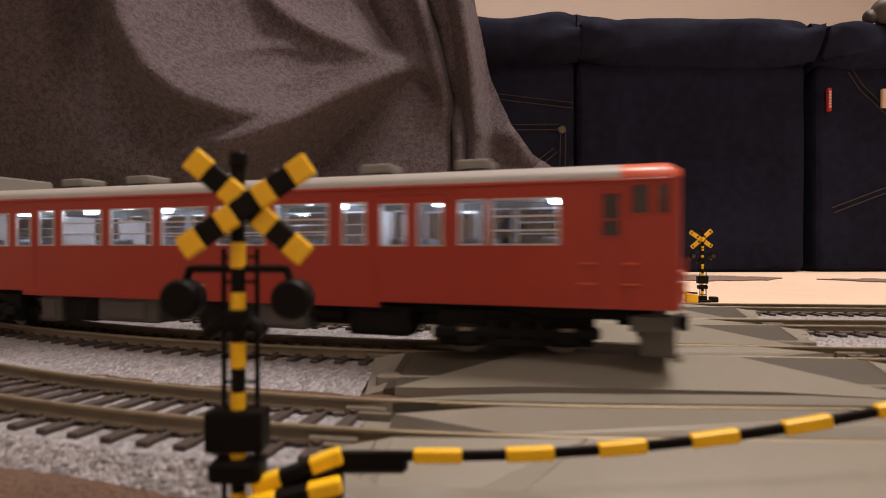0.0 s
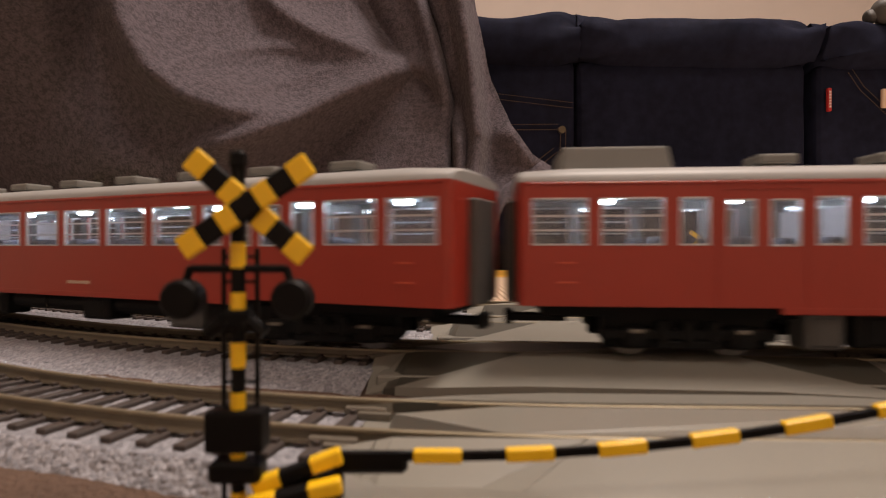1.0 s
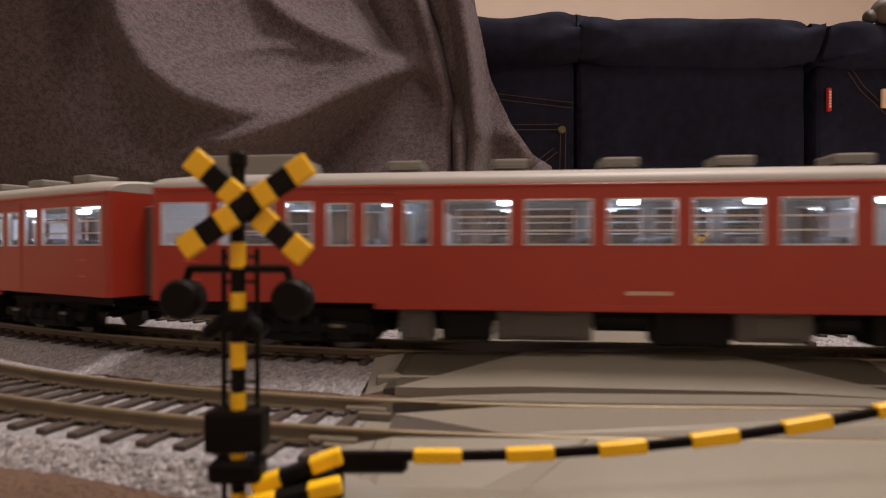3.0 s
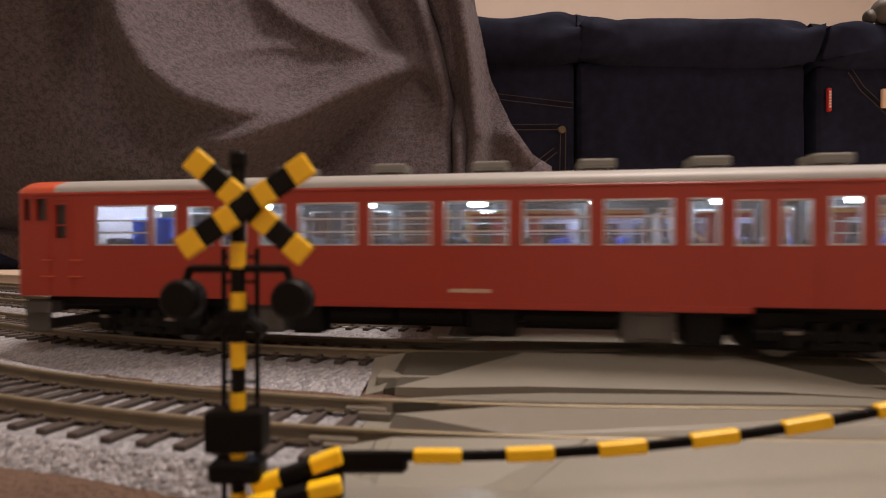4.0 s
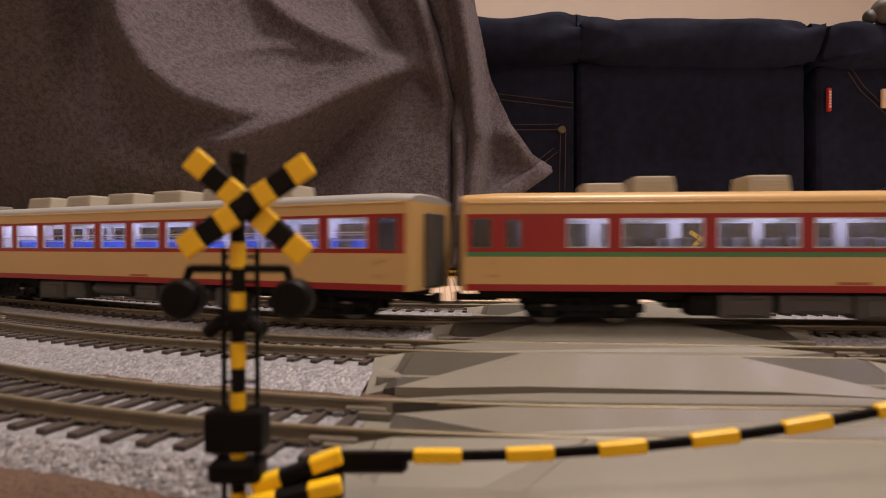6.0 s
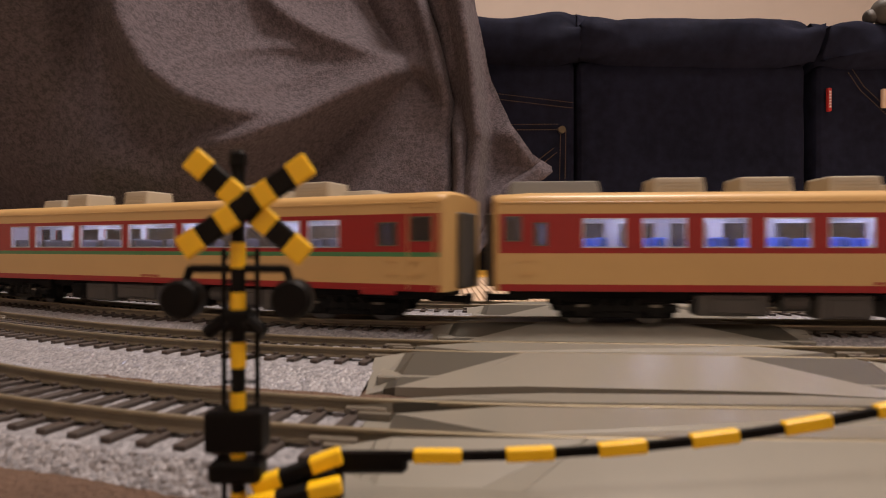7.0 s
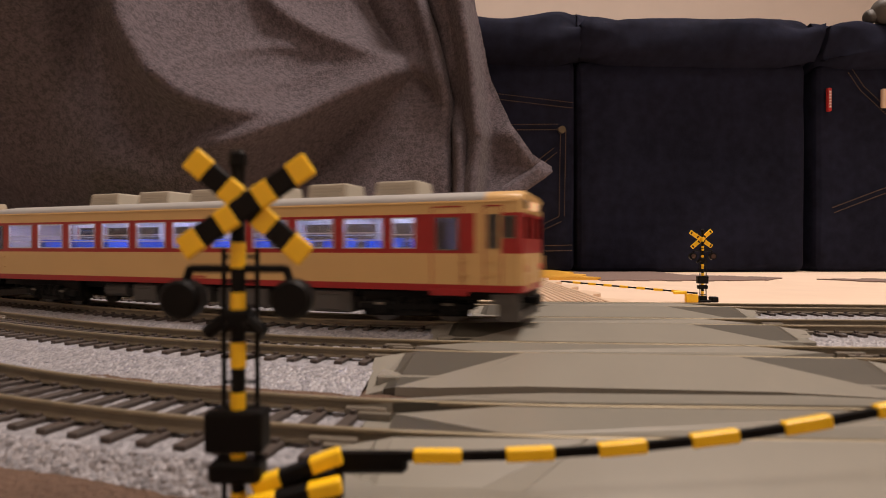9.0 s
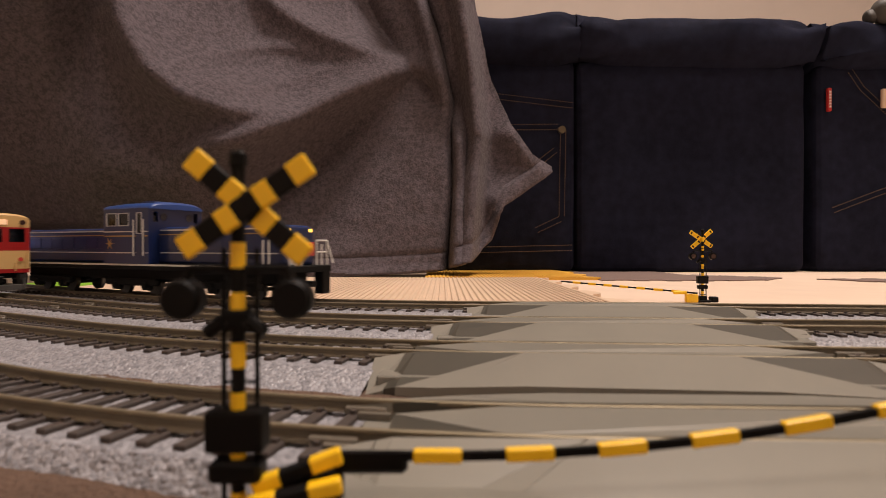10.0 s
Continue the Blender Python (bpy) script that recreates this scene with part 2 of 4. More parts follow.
# ---------------------------------------------------------------- tracks
def ballast_mesh(k, s0, s1):
    near = (-21.0, -32.5, -29.0, -28.5)[k]
    edge = -18.6 if k else -16.5
    prof = [(near + (edge - near) * i / 11, 5.1 * (i / 11) ** 0.85) for i in range(12)]
    prof += [(edge + 0.6 + i * (18.4 - edge) / 32, 5.15) for i in range(33)]
    prof += [(20.2, 4.6), (21.4, 3.6), (22.6, 2.4), (23.8, 1.2), (25.0, 0.0)]
    me = sweep(k, s0, s1, 0.0012, prof, closed=False)
    m = len(prof)
    for i, v in enumerate(me.vertices):
        j = i % m
        if 0 < j < m - 1:
            a = noise.noise(v.co * 1000) * 0.00026 + noise.noise(v.co * 420) * 0.00012
            v.co.z += a
            v.co.y -= a * 0.8 if j < 12 else 0
    me.materials.append(M_BALLAST)
    return me


def rail_profile(o):
    return [(o - 1.2, 5.9), (o + 1.2, 5.9), (o + 1.1, 6.3), (o + 0.35, 6.7), (o + 0.35, 7.6), (o + 0.55, 7.9), (o + 0.5, 8.4), (o + 0.3, 8.5),
            (o - 0.3, 8.5), (o - 0.5, 8.4), (o - 0.55, 7.9), (o - 0.35, 7.6), (o - 0.35, 6.7), (o - 1.1, 6.3)]


CROSS = [0.070, 0.065, 0.073, 0.084]     # middle of each road crossing on its track


def track(k):
    words = ["beside the barrier", "under the red train", "under the cream train", "along the floor mat"][k]
    th = thing("model_railway_track", "model track with grey ballast and brown sleepers, " + words, "model track", "parallel model tracks")
    s0, s1 = -0.62, 0.32
    c = CROSS[k]
    for a, b in ((s0, c - 0.063), (c + 0.063, s1)):
        link("roadbed", ballast_mesh(k, a, b), th, "granular grey ballast roadbed", "stuff")
    for a, b in ((-2.05, s0), (s1, 2.9)):
        me = sweep(k, a, b, 0.04, [(-25, 0), (-19.6, 5.1), (19.6, 5.1), (25, 0)])
        me.materials.append(M_BALLAST)
        link("roadbed", me, th, "granular grey ballast roadbed", "stuff")
    for o in (-8.25, 8.25):
        me = sweep(k, -2.05, 2.9, 0.012, rail_profile(o))
        me.materials.append(M_RAIL)
        me.materials.append(M_RAILSIDE)
        for p in me.polygons:
            if p.center.z < 0.00815:
                p.material_index = 1
        link("rail", me, th, "nickel silver rail")
    bm = bmesh.new()
    box(bm, -1.15, 1.15, -14.6, 14.6, 4.9, 6.1, 0.15)
    for o in (-8.25, 8.25):
        for q in (-1.9, 1.9):
            box(bm, -0.55, 0.55, o + q - 0.55, o + q + 0.55, 6.0, 6.75)
    me = None
    s = s0 + 0.004
    while s < s1:
        if abs(s - c) > 0.062:
            x, y, h = along(k, s)
            if me is None:
                ob = part("sleeper", bm, M_SLEEPER, th)
                me = ob.data
            else:
                ob = link("sleeper", me, th)
            ob.matrix_basis = pose(x, y, 0, 0, 0, math.degrees(h))
        s += 0.0066
    # moulded joiners where the pieces of track meet
    for sj in (c - 0.0635, c + 0.0635, -0.19, -0.34):
        x, y, h = along(k, sj)
        bm = bmesh.new()
        for o in (-8.25, 8.25):
            box(bm, -4, 4, o - 1.6, o + 1.6, 5.6, 7.2, 0.3)
            box(bm, -1.2, 5, o - 2.6, o - 1.4, 5.2, 6.6, 0.2)
        ob = part("rail_joiner", bm, M_JOINT, th, "moulded plastic rail joiner")
        ob.matrix_basis = pose(x, y, 0, 0, 0, math.degrees(h))
    return th


for k in range(4):
    track(k)


def sheet(bm, pts, down, mi=0):
    """A solid tile: its top face through pts, its underside at the height down."""
    top = [bm.verts.new(p) for p in pts]
    low = [bm.verts.new((p[0], p[1], down)) for p in pts]
    fs = [bm.faces.new(top), bm.faces.new(low[::-1])]
    n = len(pts)
    for i in range(n):
        fs.append(bm.faces.new((top[i], low[i], low[(i + 1) % n], top[(i + 1) % n])))
    for f in fs:
        f.material_index = mi


def crossing(k):
    th = thing("road_crossing", "grey-beige moulded plastic road crossing set between the rails", "level crossing", "road crossings on the tracks")
    x, y, h = along(k, CROSS[k])
    th.matrix_basis = pose(x, y, 0, 0, 0, math.degrees(h))
    bm = bmesh.new()
    box(bm, -62.5, 62.5, -24, 24, 0.0, 5.2, 0.4)
    part("base", bm, M_PANEL, th)
    # the plate between the rails, with wedge ends
    bm = bmesh.new()
    sheet(bm, [(-57, 7.3, 6.9), (-38, -7.3, 8.35), (38, -7.3, 8.35), (57, 7.3, 6.9), (38, 7.3, 8.35), (-38, 7.3, 8.35)], 5.0)
    bmesh.ops.recalc_face_normals(bm, faces=bm.faces)
    part("centre_plate", bm, M_PANEL, th, "flat plate between the rails")
    for e in (-1, 1):
        bm = bmesh.new()
        sheet(bm, [(e * 57, 7.1, 6.8), (e * 57, -7.3, 5.6), (e * 38.2, -7.3, 8.3)], 5.0)
        bmesh.ops.recalc_face_normals(bm, faces=bm.faces)
        part("wedge", bm, M_PANELSHADE, th, "wedge at the plate's end in a shaded colour")
    for sg in (-1, 1):
        def q(u, w, z):
            return (u, sg * w, z)
        bm = bmesh.new()
        low, foot = (3.2, 29.0) if k == 0 and sg < 0 else (4.9, 30.2)
        pts = [q(-26.5, 9.2, 8.6), q(26.5, 9.2, 8.6), q(27, foot, low), q(-27, foot, low)]
        sheet(bm, pts if sg > 0 else pts[::-1], 0.0)
        bmesh.ops.recalc_face_normals(bm, faces=bm.faces)
        part("ramp", bm, M_PANEL, th, "sloping road ramp")
        for e in (-1, 1):
            bm = bmesh.new()
            sheet(bm, [q(e * 26.5, 9.2, 8.6), q(e * 27, foot, low), q(e * 46, foot, low - 0.7)], 0.0)
            bmesh.ops.recalc_face_normals(bm, faces=bm.faces)
            part("ramp_side", bm, M_PANEL, th, "splayed side facet of the ramp")
            bm = bmesh.new()
            sheet(bm, [q(e * 26.7, 9.2, 8.58), q(e * 46, foot, low - 0.75), q(e * 57, foot - 1.2, low - 1.1)], 0.0)
            bmesh.ops.recalc_face_normals(bm, faces=bm.faces)
            part("ramp_side", bm, M_PANEL, th, "splayed side facet of the ramp")
            bm = bmesh.new()
            sheet(bm, [q(e * 57.5, 9.8, 8.1), q(e * 60.2, foot - 2.6, low - 2.4), q(e * 64.5, foot - 3.2, low - 3.6), q(e * 65.5, 11.5, 7.0)], 0.0)
            bmesh.ops.recalc_face_normals(bm, faces=bm.faces)
            part("end_facet", bm, M_PANEL, th, "pale sloping end of the ramp")
            bm = bmesh.new()
            pts = [q(e * 27, 9.2, 8.5), q(e * 57, foot - 1.3, low - 1.15), q(e * 60, foot - 2.6, low - 2.0), q(e * 57.3, 9.8, 8.05), q(e * 55, 9.3, 8.4)]
            sheet(bm, pts, 0.0)
            bmesh.ops.recalc_face_normals(bm, faces=bm.faces)
            # wings get the shade as a darker colour, except the nearest ramp's
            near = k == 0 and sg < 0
            part("wing", bm, M_PANEL if near else M_PANELSHADE, th, "" if near else "sloping wing of the ramp in a shaded colour")


for k in range(4):
    crossing(k)


# ---------------------------------------------------------------- crossing signals
def crossing_signal(m, boom_turn, boom_rise, boom_from, label, plain=False):
    th = thing("crossing_signal", label, "crossing signal", "model crossing signals")
    th.matrix_basis = m
    bm = bmesh.new()
    box(bm, -4.2, 4.2, -3.4, 3.4, 0, 1.6, 0.3)
    box(bm, -2.4, 2.4, -1.8, 1.8, 1.6, 4.2, 0.3)
    part("foot", bm, M_BLK, th)
    bm = bmesh.new()
    rod(bm, (0, 0, 4.0), (0, 0, 46.2), 0.82, 10)
    pole = part("pole", bm, M_BLK, th, "yellow and black banded pole")
    for i in range(7):
        bm = bmesh.new()
        rod(bm, (0, 0, 4.2 + 5.9 * i), (0, 0, 7.2 + 5.9 * i), 0.9, 12)
        part("stripe", bm, M_YEL, pole)
    part("cap", boxbm(-0.95, 0.95, -0.95, 0.95, 45.4, 47.6, 0.4), M_BLK, th)
    for a, off in ((40.7, -1.4), (-34.0, -2.3)):
        ob = part("cross_board", boxbm(-8.7, 8.7, -0.4, 0.4, -1.36, 1.36, 0.2), M_YEL if plain else M_BLK, th, "yellow and black striped warning board")
        ob.matrix_basis = pose(0 if plain else 0.0017, off / 1000, 0.0412 if plain else 0.0408, 0, a, 0)
        for c0, c1 in ((-8.9, -6.1), (-3.8, -1.35), (1.35, 3.8), (6.1, 8.9)):
            if plain:
                part("stripe", boxbm((c0 + c1) / 2 - 0.5, (c0 + c1) / 2 + 0.5, -0.46, 0.46, -0.9, 0.9, 0.1), M_BLK, ob)
            else:
                part("stripe", boxbm(c0, c1, -0.46, 0.46, -1.42, 1.42, 0.3, seg=2), M_YEL, ob)
    for sx in (-1, 1):
        bm = bmesh.new()
        rod(bm, (sx * 2.0, 0.8, 1.5), (sx * 2.0, 0.8, 36), 0.3, 6)
        part("ladder_rail", bm, M_BLK, th)
        bm = bmesh.new()
        rod(bm, (sx * 0.6, 0, 33.6), (sx * 5.6, 0, 33.6), 0.5, 8)
        rod(bm, (sx * 5.6, 0, 33.8), (sx * 6.5, 0, 31.5), 0.5, 8)
        part("lamp_arm", bm, M_BLK, th)
        bm = bmesh.new()
        rod(bm, (sx * 6.5, -1.0, 30), (sx * 6.5, 1.2, 30), 2.4, 20)
        rod(bm, (sx * 6.5, -1.5, 30), (sx * 6.5, -1.0, 30), 2.0, 20, r2=2.4)
        out = part("warning_lamp", bm, M_BLK, th, "unlit black round warning lamp")
        bm = bmesh.new()
        rod(bm, (sx * 6.5, 1.2, 30), (sx * 6.5, 1.6, 30), 1.5, 14)
        part("lens", bm, M_LAMPOFF, out)
    for z in range(5, 36, 3):
        bm = bmesh.new()
        rod(bm, (-2.0, 0.8, z), (2.0, 0.8, z), 0.22, 5)
        part("rung", bm, M_BLK, th)
    bm = bmesh.new()
    box(bm, -1.6, 1.6, -1.4, 1.4, 26.4, 28.8, 0.4)
    for sx in (-1, 1):
        rod(bm, (sx * 1.4, -0.6, 27.6), (sx * 3.4, -0.8, 26.0), 0.9, 8)
    part("clamp", bm, M_BLK, th)
    for sx in (-1.05, 1.05):
        bm = bmesh.new()
        rod(bm, (sx, -1.9, 27.0), (sx, -1.3, 27.0), 0.42, 10)
        part("screw", bm, M_BLK, th)
    part("relay_box", boxbm(-3.4, 3.4, -1.9, 1.6, 12.2, 17.0, 0.35, seg=2), M_BLK, th)
    part("bracket", boxbm(-3.1, 3.1, -1.9, 1.5, 8.6, 11.2, 0.5), M_BLK, th)
    # the machine of the barrier, and its boom
    bm = bmesh.new()
    box(bm, 4.2, 12.0, 0.0, 4.0, 0, 8.8 if not plain else 5.6, 0.6)
    box(bm, 11.0, 20.0, 1.0, 3.0, 8.6 if not plain else 5.4, 11.2 if not plain else 7.6, 0.6)
    part("barrier_machine", bm, M_YEL if plain else M_BLK, th)
    if plain:
        part("cable_box", boxbm(-9.5, -5.0, -2.5, 2.5, 0, 3.6, 0.4), M_BLK, th)
    for y0, z0, up in () if plain else ((-3.4, 6.4, 10), (-0.8, 7.2, 18)):
        ob = part("counterweight_arm", boxbm(2.2, 12.7, -0.9, 0.9, -0.9, 0.9, 0.3), M_BLK, th, "yellow and black counterweight arm")
        ob.matrix_basis = pose(0, y0 / 1000, z0 / 1000, 0, -up, 8)
        for c0, c1 in ((2.0, 5.6), (8.9, 12.9)):
            part("stripe", boxbm(c0, c1, -0.97, 0.97, -0.97, 0.97, 0.4, seg=2), M_YEL, ob)
    def sag(u):
        return 0.0 if plain else 0.0019 * max(0.0, u - 2.9) ** 2

    bm = bmesh.new()
    rings = []
    for j in range(33):
        u = -10 + 94 * j / 32
        rings.append([bm.verts.new((u, 0.45 * a, sag(u) + 0.5 * b)) for a, b in ((-1, -1), (1, -1), (1, 1), (-1, 1))])
    for r0, r1 in zip(rings, rings[1:]):
        for q in range(4):
            bm.faces.new((r0[q], r1[q], r1[(q + 1) % 4], r0[(q + 1) % 4]))
    bm.faces.new(rings[0])
    bm.faces.new(rings[-1][::-1])
    bmesh.ops.recalc_face_normals(bm, faces=bm.faces)
    ob = part("boom", bm, M_BLK, th, "lowered yellow and black striped barrier boom")
    for i in range(7):
        c = (11.5 if plain else 11.12) * i + 2.95
        st = part("stripe", boxbm(-2.95, 2.95, -0.7, 0.7, -0.82, 0.82, 0.3, seg=2), M_YEL, ob)
        st.matrix_basis = pose(c / 1000, 0, sag(c) / 1000, 0, 0 if plain else -math.degrees(math.atan(0.0038 * max(0.0, c - 2.9))), 0)
    ob.matrix_basis = pose(boom_from[0] / 1000, boom_from[1] / 1000, boom_from[2] / 1000, 0, -boom_rise, boom_turn)
    return th


crossing_signal(pose(-0.0243, 0.067, 0), 0, 0, (20.7, 1.0, 11.0), "yellow and black crossing signal with lowered barrier beside the track")
crossing_signal(pose(0.1695, 0.369, 0, 0, 0, 180), -36, 2.6, (14.0, 0.0, 6.8), "yellow and black crossing signal standing on the floor mat", True)


# ---------------------------------------------------------------- railcars
def window_frame(w, h, bars):
    bm = bmesh.new()
    f = 0.42
    for a in ((-w / 2, -w / 2 + f, -h / 2, h / 2), (w / 2 - f, w / 2, -h / 2, h / 2), (-w / 2 + f, w / 2 - f, -h / 2, -h / 2 + f), (-w / 2 + f, w / 2 - f, h / 2 - f, h / 2)):
        box(bm, a[0], a[1], -0.25, 0.6, a[2], a[3], 0.1)
    for b in bars:
        box(bm, -w / 2 + f, w / 2 - f, 0.1, 0.5, b * h - 0.2, b * h + 0.2)
    return bm


FRAMES = {}


def add_window(th, x, z, w, h, sg, bars=(), glass=None, frame_mat=None, hw=18.2):
    key = (round(w, 2), round(h, 2), bars, (frame_mat or M_ALU).name, (glass or M_GLASS).name)
    if key not in FRAMES:
        fr = part("window", window_frame(w, h, bars), frame_mat or M_ALU, th)
        pn = part("pane", boxbm(-w / 2 + 0.4, w / 2 - 0.4, 0.55, 0.8, -h / 2 + 0.4, h / 2 - 0.4), glass or M_GLASS, fr)
        FRAMES[key] = (fr.data, pn.data)
    else:
        fr = link("window", FRAMES[key][0], th)
        pn = link("pane", FRAMES[key][1], fr)
    pn.visible_shadow = False
    fr.matrix_basis = pose(x / 1000, -sg * hw / 1000, z / 1000, 0, 0, 0 if sg > 0 else 180)
    return fr


def roof_mesh(L, hw, z0, z1, cab):
    """Rounded roof from -L/2 to L/2; the last 13 mm at the cab (plus end) take the second material."""
    bm = bmesh.new()
    prof = []
    for i in range(17):
        a = math.pi * i / 16
        c, s = math.cos(a), math.sin(a)
        prof.append((-hw * math.copysign(abs(c) ** 0.75, c), z0 + (z1 - z0) * abs(s) ** 0.8))
    xs = [-L / 2, -L / 2 + 1.2] + [-L / 2 + 14 * j for j in range(1, int(L / 14))] + [L / 2 - 13, L / 2 - 2.5, L / 2]
    xs = sorted(xs)
    rows = []
    for x in xs:
        e = max(0.0, 1 - (L / 2 - abs(x)) / 2.5)
        rows.append([bm.verts.new((x, y * (1 - 0.05 * e), z0 + (z - z0) * (1 - 0.35 * e))) for y, z in prof])
    for i in range(len(rows) - 1):
        for j in range(16):
            f = bm.faces.new((rows[i][j], rows[i + 1][j], rows[i + 1][j + 1], rows[i][j + 1]))
            f.smooth = True
            f.material_index = 1 if cab and xs[i] > L / 2 - 14 else 0
    bm.faces.new(rows[0])
    bm.faces.new(rows[-1][::-1]).material_index = 1 if cab else 0
    bmesh.ops.recalc_face_normals(bm, faces=bm.faces)
    return bm


def bogie(th, x):
    b = thing("bogie", "", "")
    b.parent = th
    b.matrix_basis = pose(x / 1000, 0, 0)
    for sg in (-1, 1):
        bm = bmesh.new()
        y0, y1 = sorted((sg * 13.2, sg * 15.4))
        box(bm, -21, 21, y0, y1, 4.6, 7.6, 0.6)
        for q in (-12.5, 12.5):
            box(bm, q - 3.4, q + 3.4, y0 - 0.4, y1 + 0.4, 2.6, 8.2, 0.8)
            rod(bm, (q, sg * 15.4, 5.2), (q, sg * 16.6, 5.2), 1.8, 12)
        for q in (-6, 0, 6):
            rod(bm, (q, sg * 14.4, 4.4), (q, sg * 14.4, 9.4), 1.7, 10)
        box(bm, -8, 8, y0, y1, 2.6, 4.6, 0.4)
        box(bm, -20, 20, *sorted((sg * 9.8, sg * 13.0)), 2.4, 12.0, 0.6)
        frame_part = part("side_frame", bm, M_UNDER, b)
        for q in (-12.5, 12.5):
            part("axle_cap", boxbm(q - 1.7, q + 1.7, *sorted((sg * 16.5, sg * 16.9)), 6.6, 7.6, 0.2), M_JOINT, frame_part, "tan axle box cap")
    for q in (-12.5, 12.5):
        bm = bmesh.new()
        rod(bm, (q, -7.2, 5.3), (q, 7.2, 5.3), 1.0, 8)
        for sg in (-1, 1):
            rod(bm, (q, sg * 6.9, 5.3), (q, sg * 9.4, 5.3), 5.2, 24)
            rod(bm, (q, sg * 6.4, 5.3), (q, sg * 6.9, 5.3), 5.9, 24)
        part("wheelset", bm, M_WHEEL, b)
    return b


def railcar(kind, label, roof_mat, roof_units, group):
    """kind: red, A, B or G. The cab is at the plus end of the red, A and B cars."""
    red = kind == "red"
    L, hw = (266.0 if red else 270.0), 18.2
    zb, zt = (13.2, 43.6) if red else (12.2, 43.6)
    zr = 48.2 if red else 47.6
    th = thing("railcar", label, "model railcar", group)
    cab = kind != "G"
    win = []          # start, end, low, high, bars, dark
    if red:
        z0, z1 = 28.0, 39.6
        wide = [(27, 43.8), (231, 246), (249, 262.5)] + [(89 + 20.1 * i, 105.6 + 20.1 * i) for i in range(5)]
        slim = [(45.2, 52.2), (77.8, 84.8), (189.5, 196.5), (220.5, 227.5)]
        door = [(56.3, 63.2), (66.2, 73.6), (200, 206.8), (210, 216.8)]
        win += [(a, b, z0, z1, (0.12, -0.18), False) for a, b in wide]
        win += [(a, b, z0, z1, (), False) for a, b in slim] + [(a, b, z0 - 0.2, z1 - 0.6, (), False) for a, b in door]
        win += [(13, 17.5, 29.8, 40.4, (-0.1,), True), (2.4, 5.4, 35.0, 42.3, (), True), (6.6, 11.0, 35.0, 42.3, (), True)]
    elif kind == "A":
        z0, z1 = 27.3, 37.6
        win += [(40.8 + 20.4 * i, 55.6 + 20.4 * i, z0, z1, (), False) for i in range(10)]
        win += [(28.8, 36.2, z0, z1, (), False), (251, 256, z0 + 0.6, z1 - 1.4, (), True), (260, 266, z0 + 2.2, z1 + 0.8, (), True)]
        win += [(18, 24, z0 + 0.5, z1 + 0.4, (), True), (9.8, 14, z0 - 1, z1 + 0.6, (), True), (2.4, 7, 30.5, 38.2, (), True)]
    elif kind == "B":
        z0, z1 = 27.0, 38.2
        win += [(51.5 + 20.6 * i, 67.6 + 20.6 * i, z0, z1, (0.02, -0.22), False) for i in range(10)] + [(39.0, 47.8, z0, z1, (-0.05,), False)]
        win += [(22.6, 31, z0 - 0.6, z1 - 0.2, (), True), (257.2, 265, z0 - 0.6, z1 - 0.2, (), True), (8.2, 12.2, z0, z1 + 0.6, (), True), (2.4, 7, 30.5, 38.2, (), True)]
    else:
        z0, z1 = 27.3, 37.6
        win += [(59.5 + 31.8 * i, 87 + 31.8 * i, z0, z1, (), False) for i in range(5)] + [(42, 55.5, z0, z1, (), False), (218.8, 233, z0, z1, (), False)]
        win += [(18, 26, z0 + 0.6, z1 - 1.2, (), True), (5, 13, z0 + 2.2, z1 + 0.6, (), True), (248.5, 254, z0, z1 - 0.4, (), True), (259, 266, z0, z1, (), True)]
    holes = [(L / 2 - b, L / 2 - a, c, d) for a, b, c, d, _, _ in win]
    if red:
        bands, mats = [], [M_RED]
    elif kind == "G":
        bands, mats = [14.6, 24.2, 25.8, 39.2], [M_CRIMSON, M_CREAM, M_GREENLINE, M_CRIMSON, M_CREAM]
    else:
        bands, mats = [14.6, 25.4, 39.2], [M_CRIMSON, M_CREAM, M_CRIMSON, M_CREAM]
    for sg in (1, -1):
        col = (L / 2 - 16.5, L / 2 - 7.0) if kind in "AB" else None
        bm = panel([-L / 2 + 2, L / 2 - 2] + list(col or ()), [zb, zt] + bands, holes, bands, 1.1, lambda u, v, w, sg=sg: (u, -sg * (hw - w), v), len(mats), col)
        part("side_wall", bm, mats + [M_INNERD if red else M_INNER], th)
        for (a, b, c, d, bars, dark), ho in zip(win, holes):
            add_window(th, (ho[0] + ho[1]) / 2, (c + d) / 2, b - a, d - c, sg, bars, M_GLASSD if dark else M_GLASS,
                       (M_RED if red else M_RAILSIDE) if dark else None, hw)
        bm = bmesh.new()
        for q in ([(-L / 2 + 2, L / 2 - 2)]):
            box(bm, q[0], q[1], *sorted((-sg * (hw - 0.2), -sg * (hw + 0.35))), zt - 0.9, zt - 0.2, 0.1)
        part("rain_gutter", bm, M_RED if red else M_CREAM, th)
        # hand grips and door steps
        for gx in (L / 2 - 20.5, L / 2 - 11, -L / 2 + 12):
            bm = bmesh.new()
            box(bm, gx - 2.2, gx + 2.2, *sorted((-sg * (hw + 0.5), -sg * (hw - 0.1))), zb + 5.6, zb + 6.0)
            box(bm, gx - 2.0, gx + 2.0, *sorted((-sg * (hw + 0.5), -sg * (hw - 0.1))), zb + 10.4, zb + 10.8)
            part("grip", bm, M_REDLIT if red else M_CREAM, th)
